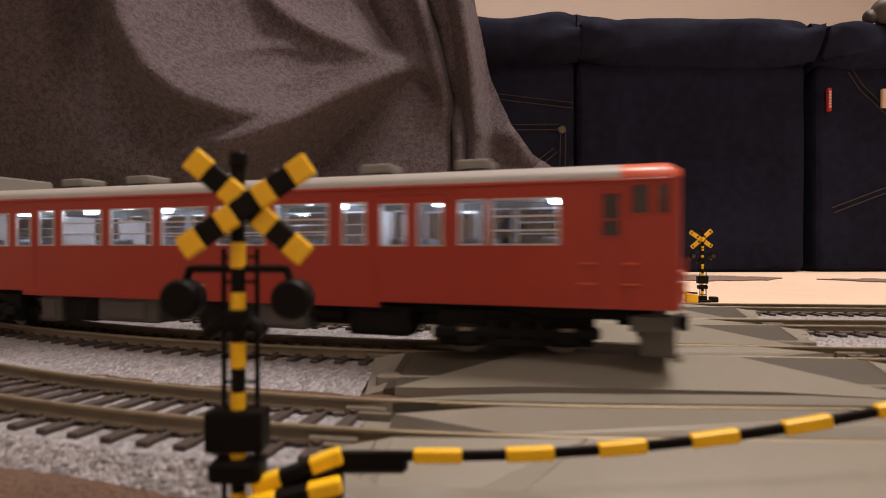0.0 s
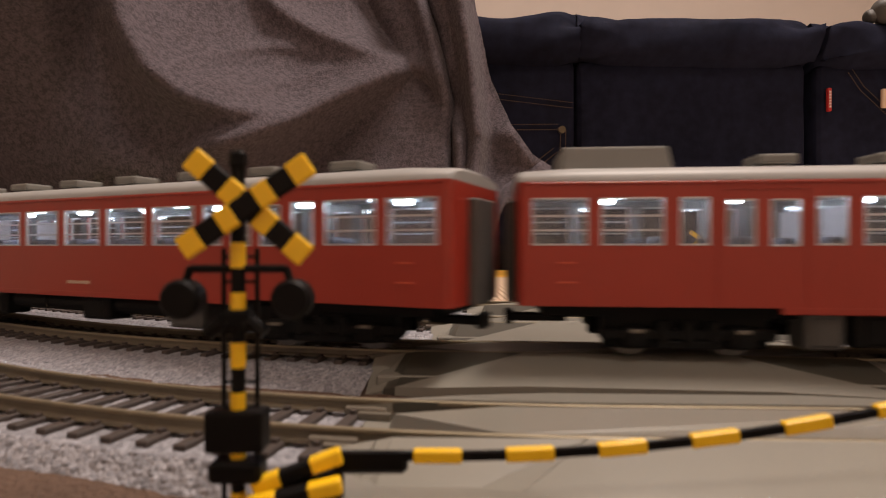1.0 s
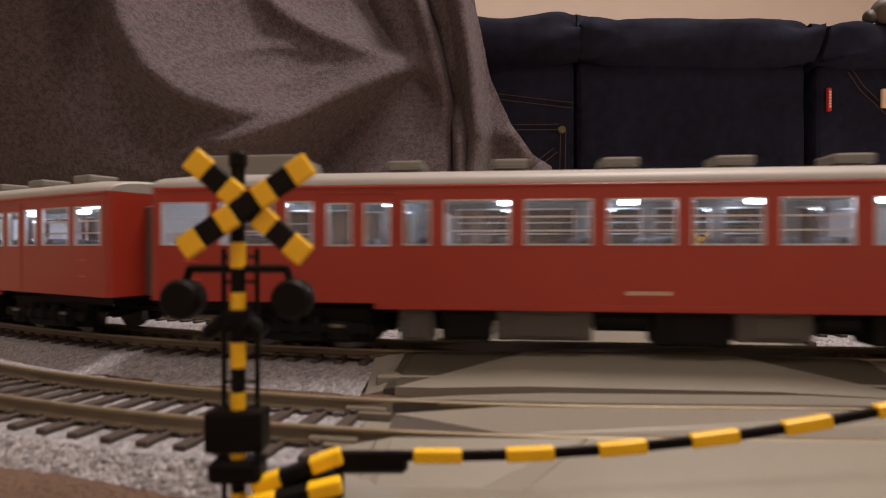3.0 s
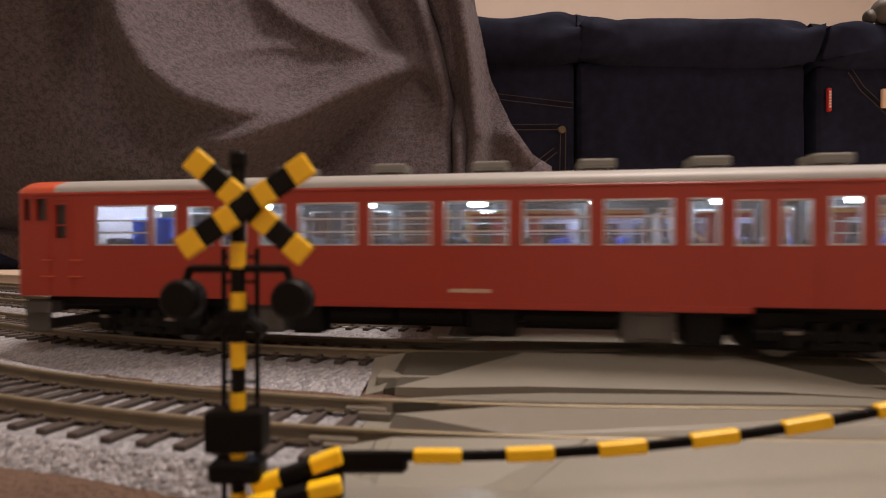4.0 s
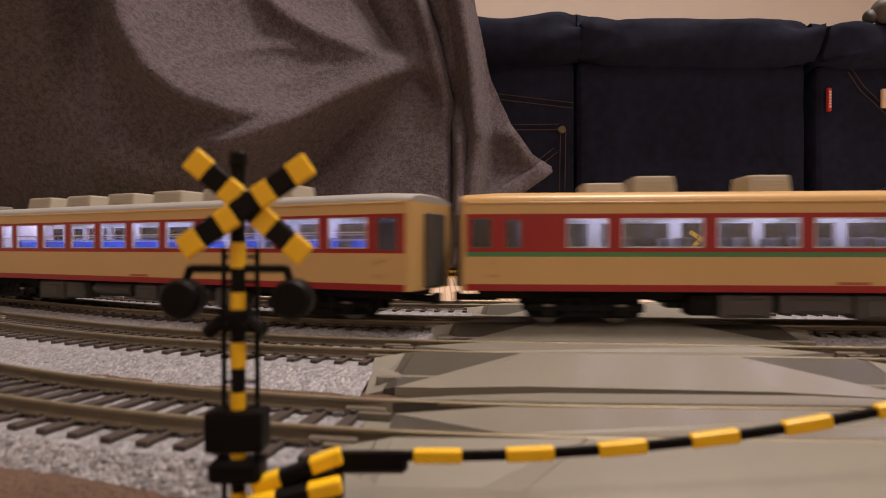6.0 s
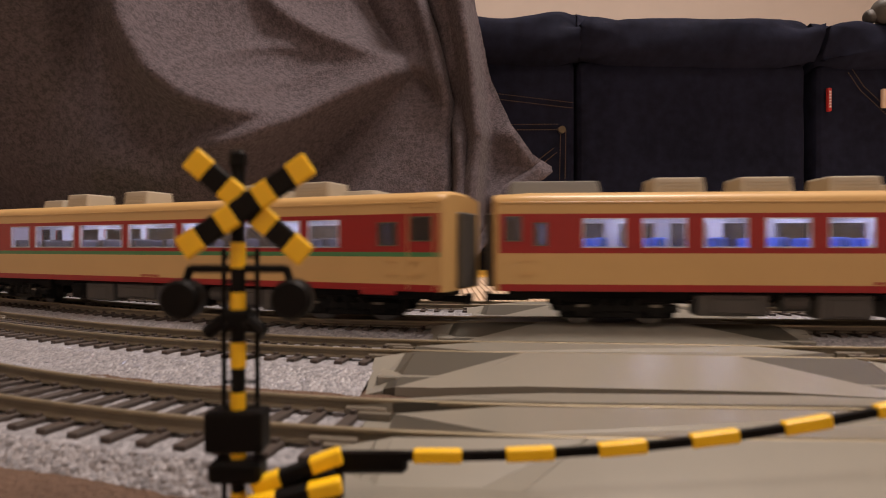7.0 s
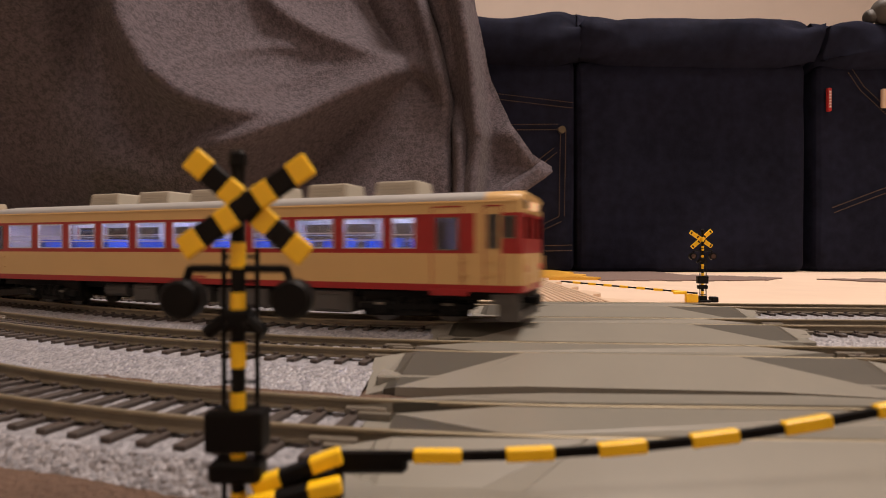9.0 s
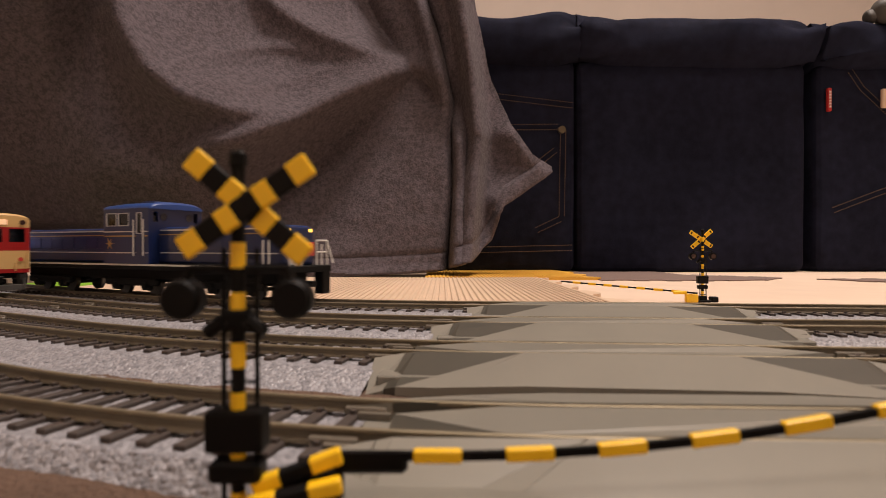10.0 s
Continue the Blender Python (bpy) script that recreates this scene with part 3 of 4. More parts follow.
        if not red:
            bm = boxbm(L / 2 - 33, L / 2 - 19, *sorted((-sg * (hw + 0.3), -sg * (hw - 0.6))), zb - 1.6, zb + 0.9, 0.3)
            part("door_step", bm, M_CRIMSON, th)
        else:
            bm = boxbm(-L / 2 + 62, L / 2 - 74, *sorted((-sg * (hw + 0.05), -sg * (hw - 1.2))), zb - 1.6, zb + 0.2, 0.2)
            part("side_sill", bm, M_RED, th)
        bm = bmesh.new()
        for j in range(5):
            box(bm, -8 + j * 2.2, -6.4 + j * 2.2, *sorted((-sg * (hw + 0.06), -sg * (hw - 0.1))), zb + 2.6, zb + 3.6)
        part("lettering", bm, M_LETTER if red else M_CRIMSON, th)
        # outlines of the doors
        for d0, d1 in ([(54.6, 75.2), (198.4, 218.4), (11.6, 19)] if red else [(7.2, 13.2), (21.2, 32.4)] if kind == "B" else [(8.6, 15), (19, 28.5)] if kind == "A" else [(4, 14)]):
            bm = bmesh.new()
            for u in (d0, d1):
                box(bm, L / 2 - u - 0.18, L / 2 - u + 0.18, *sorted((-sg * (hw + 0.18), -sg * (hw - 0.1))), zb + 0.6, zt - 2)
            box(bm, L / 2 - d1, L / 2 - d0, *sorted((-sg * (hw + 0.3), -sg * (hw - 0.1))), zt - 2.2, zt - 1.8)
            part("door_edge", bm, M_RED if red else M_CREAM if kind != "B" else M_CRIMSON, th)
    # ends and corner posts
    for e in (1, -1):
        cabend = cab and e > 0
        eh = []
        if cabend:
            ez0, ez1 = (34.5, 41.5) if red else (30.5, 38.2)
            eh = [(-15, -6.5, ez0, ez1), (-3.2, 3.2, ez0, ez1), (6.5, 15, ez0, ez1)]
        ebands = bands if not red else []
        bm = panel([-hw + 2, hw - 2], [zb, zt] + ebands, eh, ebands, 1.1, lambda u, v, w, e=e: (e * (L / 2 - w), u, v))
        emats = mats if cabend or red else [M_CREAM] * len(mats)
        part("end_wall", bm, emats, th)
        for c in eh:
            bm = boxbm(*sorted((e * (L / 2 - 0.8), e * (L / 2 - 0.5))), c[0], c[1], c[2], c[3])
            part("windscreen", bm, M_GLASSD, th, "dark windscreen pane").visible_shadow = False
        for sg in (-1, 1):
            bm = bmesh.new()
            zs = [zb] + ebands + [zt]
            for j in range(len(zs) - 1):
                ring = [(e * (L / 2 - 2 + 2 * math.sin(a)), sg * (hw - 2 + 2 * math.cos(a))) for a in [math.pi / 2 * i / 5 for i in range(6)]]
                ring += [(e * (L / 2 - 2), sg * (hw - 2))]
                lo, hi = [bm.verts.new((*p, zs[j])) for p in ring], [bm.verts.new((*p, zs[j + 1])) for p in ring]
                for i in range(len(ring)):
                    f = bm.faces.new((lo[i], lo[(i + 1) % 7], hi[(i + 1) % 7], hi[i]))
                    f.smooth = i < 5
                    f.material_index = j
            bmesh.ops.recalc_face_normals(bm, faces=bm.faces)
            part("corner_post", bm, emats, th)
        if cabend:
            for sg in (-1, 1):
                bm = bmesh.new()
                if red:
                    rod(bm, (L / 2 - 0.5, sg * 5, 45.2), (L / 2 + 0.8, sg * 5, 45.2), 1.6, 12)
                    part("headlamp", bm, M_LAMPV, th, "lit violet-white headlamp")
                else:
                    rod(bm, (L / 2 - 0.5, sg * 13.5, 42.2), (L / 2 + 0.8, sg * 13.5, 42.2), 1.5, 12)
                    part("headlamp", bm, M_LAMPOFF, th, "unlit round headlamp")
                bm = bmesh.new()
                rod(bm, (L / 2 - 0.5, sg * 12.5, zb + 8), (L / 2 + 0.7, sg * 12.5, zb + 8), 1.2, 12)
                part("tail_lamp", bm, M_PLATE, th, "small red tail lamp")
                bm = bmesh.new()
                rod(bm, (L / 2 + 0.9, sg * 15.4, zb + 2), (L / 2 + 0.9, sg * 15.4, zb + 12), 0.3, 6)
                rod(bm, (L / 2 + 0.9, sg * 9.5, zb + 1), (L / 2 + 0.9, sg * 9.5, zb + 6), 0.4, 6)
                part("end_handrail", bm, M_REDLIT if red else M_CREAM, th)
            part("destination_box", boxbm(L / 2 - 0.5, L / 2 + 0.5, -5.5, 5.5, 40.6 if not red else 42.2, 43.6 if not red else 43.4, 0.2),
                 M_SIGN if not red else M_REDLIT, th, "lit destination box" if not red else "")
            bm = bmesh.new()
            for sg in (-1, 1):
                sheet(bm, [(L / 2 - 11, sg * 17, 11.5), (L / 2 - 2, sg * 17, 11.5), (L / 2 - 2, sg * 13, 11.5), (L / 2 - 11, sg * 13, 11.5)], 8)
                box(bm, L / 2 - 9, L / 2 - 1, *sorted((sg * 14.5, sg * 16.0)), 2.2, 12, 0.3)
            box(bm, L / 2 - 3, L / 2 - 1.6, -15, 15, 2.0, 5.2, 0.3)
            part("pilot", bm, M_UNDERG, th, "grey snow guard under the cab")
        else:
            part("gangway", boxbm(*sorted((e * (L / 2 - 0.3), e * (L / 2 + 2.4))), -7, 7, 13, 40, 0.5), M_UNDERG, th, "grey gangway bellows")
        bm = bmesh.new()
        box(bm, *sorted((e * (L / 2 - 14), e * (L / 2 + 2.9))), -1.8, 1.8, 7.4, 9.6, 0.4)
        box(bm, *sorted((e * (L / 2 + 0.5), e * (L / 2 + 2.9))), -3, 3, 6.6, 10.6, 0.5)
        part("coupler", bm, M_BLK, th)
    # roof
    part("roof", roof_mesh(L, hw, zt, zr, cab), [roof_mat, (M_REDLIT if red else M_CREAM)], th, "grey rounded roof" if roof_mat is M_ROOF else "cream rounded roof")
    for u, w, hgt, style in roof_units:
        x = L / 2 - u
        bm = bmesh.new()
        yw = 12.0 if style == "big" else 5.5 if red else 8.0
        low = zr + 1.0 if red and style == "vent" else zr - 1.6
        if red and style == "vent":
            box(bm, x - w * 0.3, x + w * 0.3, -yw * 0.6, yw * 0.6, zr - 1.4, zr + 1.2)
        box(bm, x - w / 2, x + w / 2, -yw, yw, low, zr + hgt, 0.7, seg=2)
        for v in bm.verts:
            if v.co.z > zr + hgt * 0.3:
                v.co.x = x + (v.co.x - x) * 0.94
                v.co.y *= 0.9
        unit = part("roof_unit", bm, M_VENT if (red or style == "big") else M_VENTC, th, "louvred grey roof ventilator" if style != "big" else "long grey roof cooling unit")
        if style == "vent" and not red:
            for j in range(3):
                for sg in (-1, 1):
                    if ("louvre", w) not in FRAMES:
                        lv = part("louvre", boxbm(-w * 0.38, w * 0.38, -0.3, 0.3, -0.2, 0.2), M_VENTC, unit)
                        FRAMES["louvre", w] = lv.data
                    else:
                        lv = link("louvre", FRAMES["louvre", w], unit)
                    lv.matrix_basis = pose(x / 1000, sg * (yw - 0.35 - 0.2 * j) / 1000, (zr + 0.9 + j * 1.2) / 1000)
    # inside: floor, ceiling, seats, lights
    part("inner_floor", boxbm(-L / 2 + 2.5, L / 2 - 2.5, -hw + 1.3, hw - 1.3, zb + 0.2, zb + 1.6), M_SEATG, th)
    part("inner_ceiling", boxbm(-L / 2 + 2.5, L / 2 - 2.5, -hw + 1.3, hw - 1.3, zt - 2.2, zt - 1.4), M_INNER, th)
    for e in (-1, 1):
        x = e * (L / 2 - (22 if e > 0 else 3.5))
        part("bulkhead", boxbm(x - 0.4, x + 0.4, -hw + 1.4, hw - 1.4, zb + 1.6, zt - 2.2), M_INNERP, th)
    if red:
        for u in (76.4, 187.8):
            for sg in (-1, 1):
                part("partition", boxbm(L / 2 - u - 0.4, L / 2 - u + 0.4, *sorted((sg * 5, sg * (hw - 1.4))), zb + 1.6, zt - 6), M_INNERP, th)
        if "cooling" not in label:
            part("motor_cover", boxbm(L / 2 - 44, L / 2 - 31, 4, 9, zb + 1.6, 36.5, 0.6), M_SEATB, th, "blue equipment cover")
    me = None
    pitch = 20.1 if red else 20.2
    nseat = 11 if red else 10
    for i in range(nseat):
        x = L / 2 - (30 if red else 50) - pitch * i
        for sg in (-1, 1):
            if me is None:
                bm = bmesh.new()
                box(bm, -5.5, 5.5, -5.2, 5.2, 0, 5.5, 0.6)
                box(bm, -1.6, 1.6, -5.2, 5.2, 5, 17.2 if not red else 15.4, 0.8, seg=2)
                ob = part("bench_seat", bm, M_SEATB if not red and kind != "G" else M_SEATG, th)
                me = ob.data
            else:
                ob = link("bench_seat", me, th)
            ob.matrix_basis = pose(x / 1000, sg * 0.0112, (zb + 1.6) / 1000)
    led = M_LED if red else M_LEDV
    n = 7 if red else 8
    for i in range(n):
        x = -L / 2 + 26 + (L - 56) * i / (n - 1)
        for sg in (-1, 1):
            w = 2.2 if red else 6.0
            bm = boxbm(x - w, x + w, sg * 8.5 - 1.3, sg * 8.5 + 1.3, zt - 3.6, zt - 2.2, 0.3)
            part("light_strip", bm, led, th, "glowing white interior light")
    # underside
    bm = boxbm(-L / 2 + 6, L / 2 - 6, -13, 13, zb - 3.2, zb + 0.2, 0.4)
    box(bm, -64, 64, -6.5, 6.5, 7.4, zb - 3.0, 0.4)
    part("underframe", bm, M_UNDER, th)
    rnd = random.Random(len(kind) * 7 + ord(kind[0]))
    u = 66.0
    while u < 196:
        w, dep = rnd.choice([9, 13, 18, 24]), rnd.uniform(2.6, 4.8)
        for sg in (-1, 1):
            bm = bmesh.new()
            y0, y1 = sorted((sg * 8.0, sg * 16.4))
            if rnd.random() < 0.25:
                rod(bm, (L / 2 - u, sg * 12.5, zb - 4), (L / 2 - u - w, sg * 12.5, zb - 4), 3.0, 14)
            else:
                box(bm, L / 2 - u - w, L / 2 - u, y0, y1, dep, zb - 1.0, 0.5)
                box(bm, L / 2 - u - w * 0.8, L / 2 - u - w * 0.2, *sorted((sg * 16.3, sg * 16.8)), dep + 1, zb - 2.6, 0.2)
            part("equipment_box", bm, M_UNDERG if rnd.random() < (0.35 if red else 0.75) else M_UNDER, th, "grey underfloor equipment box")
        u += w + rnd.choice([1, 2, 5])
    b1, b2 = bogie(th, 91.5), bogie(th, -91.5)
    return th, b1, b2


RED_UNITS = [(52 + 29.3 * i, 10.4, 3.6, "vent") for i in range(6)]
CREAM_UNITS = [(51 + 30.4 * i, 18.6, 5.2, "vent") for i in range(6)]
A_UNITS = CREAM_UNITS + [(64, 15, 3.0, "flat"), (120, 13, 3.0, "flat"), (248, 33, 3.8, "big")]
G_UNITS = [(62, 17, 5.8, "vent"), (98, 17, 5.8, "vent"), (160, 15, 5.8, "vent"), (200, 15, 5.8, "vent"), (84, 14, 3.4, "flat"), (218, 15, 3.4, "flat"), (40, 14, 1.6, "flat")]
GR, GC = "cars of the red train", "cars of the cream train"

RED_CARS = []
for i in range(4):
    units = RED_UNITS + ([(241, 28, 5.0, "big")] if i in (0, 2) else [(228, 10.4, 3.6, "vent")])
    words = "vermilion railcar with grey roof, lit windows" + (" and roof cooling unit" if i in (0, 2) else "")
    RED_CARS.append(railcar("red", words, M_ROOF, units, GR))
CREAM_CARS = [railcar("A", "cream and crimson railcar with cream roof leading its train", M_CREAM, A_UNITS, GC),
              railcar("B", "cream and crimson railcar with grey roof and barred windows", M_ROOF, CREAM_UNITS, GC),
              railcar("G", "cream and crimson coach with a green line below its windows", M_CREAM, G_UNITS, GC),
              railcar("A", "cream and crimson railcar with cream roof and blue seats", M_CREAM, A_UNITS, GC),
              railcar("B", "cream and crimson railcar with grey roof, last of its train", M_ROOF, CREAM_UNITS, GC)]


# ---------------------------------------------------------------- blue locomotive
def locomotive():
    th = thing("diesel_locomotive", "navy blue diesel locomotive with silver lines and white handrails", "model locomotive")
    for e in (1, -1):
        bm = bmesh.new()
        x0, x1 = sorted((e * 19, e * 111))
        box(bm, x0, x1, -11.5, 11.5, 18, 38.0, 1.6, seg=3)
        part("hood", bm, M_BLUE, th, "navy blue engine hood")
        for j in range(3):
            a = e * (23 + j * 29)
            bm = boxbm(*sorted((a, a + e * 27.6)), -9.5, 9.5, 37.8, 38.7, 0.3)
            part("hood_hatch", bm, M_BLUEROOF, th)
        for sg in (-1, 1):
            y = sg * 11.55
            bm = bmesh.new()
            for z0, z1 in ((36.6, 37.3),):
                box(bm, x0 + 1.5, x1 - 1.5, *sorted((y - 0.1, y + 0.1)), z0, z1)
            part("silver_line", bm, M_SILVERLINE, th)
            part("gold_line", boxbm(x0 + 1.5, x1 - 1.5, *sorted((y - 0.12, y + 0.12)), 34.2, 34.8), M_GOLDLINE, th)
            for j in range(7):
                a = e * (24 + j * 11.6)
                bm = bmesh.new()
                box(bm, *sorted((a, a + e * 10.4)), *sorted((y, y + sg * 0.3)), 26.5, 33.2, 0.1)
                part("hood_door", bm, M_BLUE, th)
            bm = bmesh.new()
            rod(bm, (x0 + 4, sg * 13, 24.3), (x1 - 4, sg * 13, 24.3), 0.3, 6)
            for q in (x0 + 4, (x0 + x1) / 2, x1 - 4):
                rod(bm, (q, sg * 13, 24.3), (q, sg * 11, 24.3), 0.25, 5)
            part("side_handrail", bm, M_SILVERLINE, th)
            bm = bmesh.new()
            rod(bm, (e * 109.8, sg * 8.2, 36.2), (e * 111.6, sg * 8.2, 36.2), 0.9, 14)
            part("headlamp", bm, M_LAMPY, th, "lit amber headlamp")
            bm = bmesh.new()
            for q in (105, 101.2):
                rod(bm, (e * q, sg * 15.8, 19), (e * q, sg * 15.8, 31), 0.45, 6)
            part("step_rail", bm, M_WHITE, th, "white step rail")
            bars = [((117, 6, 17), (117, 6, 31)), ((117, 10, 17), (117, 10, 29)), ((117, 14.5, 17), (117, 14.5, 31)),
                    ((117, 6, 31), (117, 14.5, 31)), ((117, 6, 25), (117, 14.5, 25)), ((117, 14.5, 31), (120, 16, 19))]
            for p0, p1 in bars:
                bm = bmesh.new()
                rod(bm, (e * p0[0], sg * p0[1], p0[2]), (e * p1[0], sg * p1[1], p1[2]), 0.45, 6)
                part("end_railing", bm, M_WHITE, th, "white end railing bar")
        part("number_board", boxbm(*sorted((e * 117.0, e * 117.8)), -3.4, 3.4, 23, 30, 0.2), M_PLATE, th, "red train plate")
        bm = bmesh.new()
        box(bm, *sorted((e * 108, e * 120.6)), -2, 2, 7.4, 10.4, 0.4)
        part("coupler", bm, M_BLK, th)
        bm = bmesh.new()
        for sg in (-1, 1):
            box(bm, *sorted((e * 112, e * 118)), *sorted((sg * 10, sg * 16.5)), 3, 16, 0.6)
        part("step_frame", bm, M_BLK, th)
    bm = boxbm(-118, 118, -17.5, 17.5, 14.5, 18.2, 0.6)
    part("deck", bm, M_UNDER, th)
    for sg in (-1, 1):
        part("deck_line", boxbm(-116, 116, *sorted((sg * 17.4, sg * 17.7)), 17.0, 18.0), M_SILVERLINE, th)
        bm = panel([-19.5, 19.5], [18, 49.4], [(-17, -8, 39.5, 47), (-6.5, 3, 39.5, 47), (9.2, 14, 35, 47)], [], 1.0, lambda u, v, w, sg=sg: (u, -sg * (18 - w), v))
        part("cab_side", bm, M_BLUE, th)
        for c, w, z0, z1 in ((-12.5, 9, 39.5, 47), (-1.75, 9.5, 39.5, 47), (11.6, 4.8, 35, 47)):
            add_window(th, c, (z0 + z1) / 2, w, z1 - z0, sg, (), M_GLASSD, M_ALU, 18.0)
        bm = bmesh.new()
        for q in (7.6, 15.8):
            rod(bm, (q, -sg * 18.6, 22.5), (q, -sg * 18.6, 43), 0.4, 6)
        part("door_rail", bm, M_WHITE, th, "white cab door rail")
        for z0, z1, mm_ in ((36.0, 36.6, M_SILVERLINE), (33.4, 34.2, M_GOLDLINE), (24.0, 24.5, M_SILVERLINE)):
            bm = bmesh.new()
            for q in ((-19, 7.0), (8.2, 9.0), (14.2, 15.2), (16.4, 19)):
                box(bm, q[0], q[1], *sorted((-sg * 17.9, -sg * 18.15)), z0, z1)
            part("cab_line", bm, mm_, th)
        # star ornament and its tail
        bm = bmesh.new()
        pts = [bm.verts.new((-14 + (3.6 if i % 2 == 0 else 1.1) * math.cos(i * math.pi / 6), -sg * 18.2, 29.5 + (3.6 if i % 2 == 0 else 1.1) * math.sin(i * math.pi / 6))) for i in range(12)]
        bm.faces.new(pts)
        r = bmesh.ops.extrude_face_region(bm, geom=list(bm.faces))
        bmesh.ops.translate(bm, vec=(0, sg * 0.3, 0), verts=[v for v in r["geom"] if isinstance(v, bmesh.types.BMVert)])
        part("star_emblem", bm, M_GOLDLINE, th, "pale gold star emblem with a tail")
    part("cab_roof", roof_mesh(43, 18, 49.0, 53.4, False), [M_BLUEROOF, M_BLUEROOF], th, "blue rounded cab roof")
    for e in (-1, 1):
        hs = [(-15, -12, 41.8, 47.5), (12, 15, 41.8, 47.5)]
        bm = panel([-17, 17], [18, 49.4], hs, [], 1.0, lambda u, v, w, e=e: (e * (19.5 - w), u, v))
        part("cab_end", bm, M_BLUE, th)
        for sg in (-1, 1):
            bm = bmesh.new()
            rod(bm, (e * 19.3, sg * 8.5, 44.6), (e * 20.0, sg * 8.5, 44.6), 2.1, 16)
            part("cab_porthole", bm, M_GLASSD, th)
    part("roof_hatch", boxbm(-4, 8, -6, 6, 52.8, 54.4, 0.4), M_BLUE, th)
    part("chassis", boxbm(-106, 106, -12, 12, 9, 15, 0.5), M_UNDER, th)
    for c in (-78, 0, 78):
        for sg in (-1, 1):
            bm = bmesh.new()
            y0, y1 = sorted((sg * 12.5, sg * 15.5))
            box(bm, c - 22, c + 22, y0, y1, 5.5, 9.4, 0.7)
            for q in (-13, 13):
                box(bm, c + q - 3.5, c + q + 3.5, y0, y1 + 0.3, 3, 9.6, 0.8)
                rod(bm, (c + q, sg * 15.3, 5.6), (c + q, sg * 16.4, 5.6), 1.9, 12)
            part("bogie_frame", bm, M_UNDER, th)
        for q in (-13, 13):
            bm = bmesh.new()
            for sg in (-1, 1):
                rod(bm, (c + q, sg * 6.9, 5.4), (c + q, sg * 9.4, 5.4), 5.3, 24)
            rod(bm, (c + q, -7, 5.4), (c + q, 7, 5.4), 1, 8)
            part("wheelset", bm, M_WHEEL, th)
    return th


LOCO = locomotive()


# ---------------------------------------------------------------- sofa
SOFA = pose(0.187, 0.79, 0, 0, 0, 3.0)


def sofa():
    th = thing("sofa", "low dark blue denim sofa with stitched jeans pockets", "sofa")
    th.matrix_basis = SOFA
    for i, (a, b) in enumerate(((-0.360, -0.001), (0.001, 0.334), (0.350, 0.78))):
        bm = boxbm(a, b, 0.0, 0.62, 0.0, 0.30, 0.012, seg=3)
        bmesh.ops.subdivide_edges(bm, edges=bm.edges, cuts=5, use_grid_fill=True)
        for v in bm.verts:
            v.co.y += noise.noise((v.co.x * 9 + i, v.co.z * 9, 3)) * 0.004
        part("seat_body", bm, M_DENIM, th, "dark denim seat front", mm=False, smooth=True)
        # rolled top cushion with pinched ends
        bm = bmesh.new()
        n, m = 48, 44
        rows = []
        for p in range(n + 1):
            u = p / n
            x = a - 0.004 + (b - a + 0.008) * u
            e = min(u, 1 - u) * (b - a)
            pin = 1 - 0.30 * math.exp(-e / 0.022)
            row = []
            for q in range(m):
                t = 2 * math.pi * q / m
                c, s = math.cos(t), math.sin(t)
                yy = 0.30 + 0.325 * math.copysign(abs(c) ** 0.35, c) * (0.98 + 0.02 * pin)
                zz = 0.323 + 0.044 * pin * math.copysign(abs(s) ** 0.55, s)
                w = noise.noise((x * 14 + i * 5, q * 0.21, 1.7)) * 0.004 + 0.009 * math.exp(-e / 0.045) * math.sin(q * 1.21 + x * 40)
                if i == 1 and s < 0.9 and c < 0:
                    # a slanting pinch at the cushion's end
                    w += 0.007 * math.exp(-((zz - 0.334 + 0.46 * (x - 0.01)) / 0.006) ** 2) * max(0.0, 1 - x / 0.09)
                row.append(bm.verts.new((x, yy - w, zz + w)))
            rows.append(row)
        for p in range(n):
            for q in range(m):
                bm.faces.new((rows[p][q], rows[p + 1][q], rows[p + 1][(q + 1) % m], rows[p][(q + 1) % m])).smooth = True
        bm.faces.new(rows[0][::-1])
        bm.faces.new(rows[-1])
        bmesh.ops.recalc_face_normals(bm, faces=bm.faces)
        part("seat_cushion", bm, M_DENIM, th, "rolled denim top with pinched ends", mm=False)

    part("corner_body", boxbm(-1.35, -0.66, 0.14, 0.62, 0.0, 0.22, 0.012), M_DENIM, th, "dark denim corner body under the blanket", mm=False)

    def stitch(pts, twin=True):
        bm = bmesh.new()
        for off in ((0, 0.0075) if twin else (0,)):
            for (x0, z0), (x1, z1) in zip(pts, pts[1:]):
                n = max(1, int(math.hypot(x1 - x0, z1 - z0) / 0.0042))
                d = Vector((x1 - x0, z1 - z0)).normalized()
                for j in range(n):
                    f0, f1 = j / n, (j + 0.68) / n
                    ox, oz = -d.y * off, d.x * off
                    rod(bm, (x0 + (x1 - x0) * f0 + ox, -0.003, z0 + (z1 - z0) * f0 + oz), (x0 + (x1 - x0) * f1 + ox, -0.003, z0 + (z1 - z0) * f1 + oz), 0.0006, 5)
        part("stitching", bm, M_SEAM, th, "tan double stitching", mm=False)

    stitch([(-0.14, 0.243), (-0.006, 0.229)])
    stitch([(-0.14, 0.197), (-0.026, 0.199)])
    stitch([(-0.024, 0.198), (-0.026, 0.078), (-0.06, 0.062)])
    stitch([(-0.07, 0.135), (-0.028, 0.168)])
    stitch([(-0.14, 0.028), (-0.006, 0.031)])
    stitch([(0.392, 0.285), (0.41, 0.26), (0.45, 0.225), (0.52, 0.20)])
    stitch([(0.372, 0.085), (0.44, 0.11), (0.56, 0.15)])
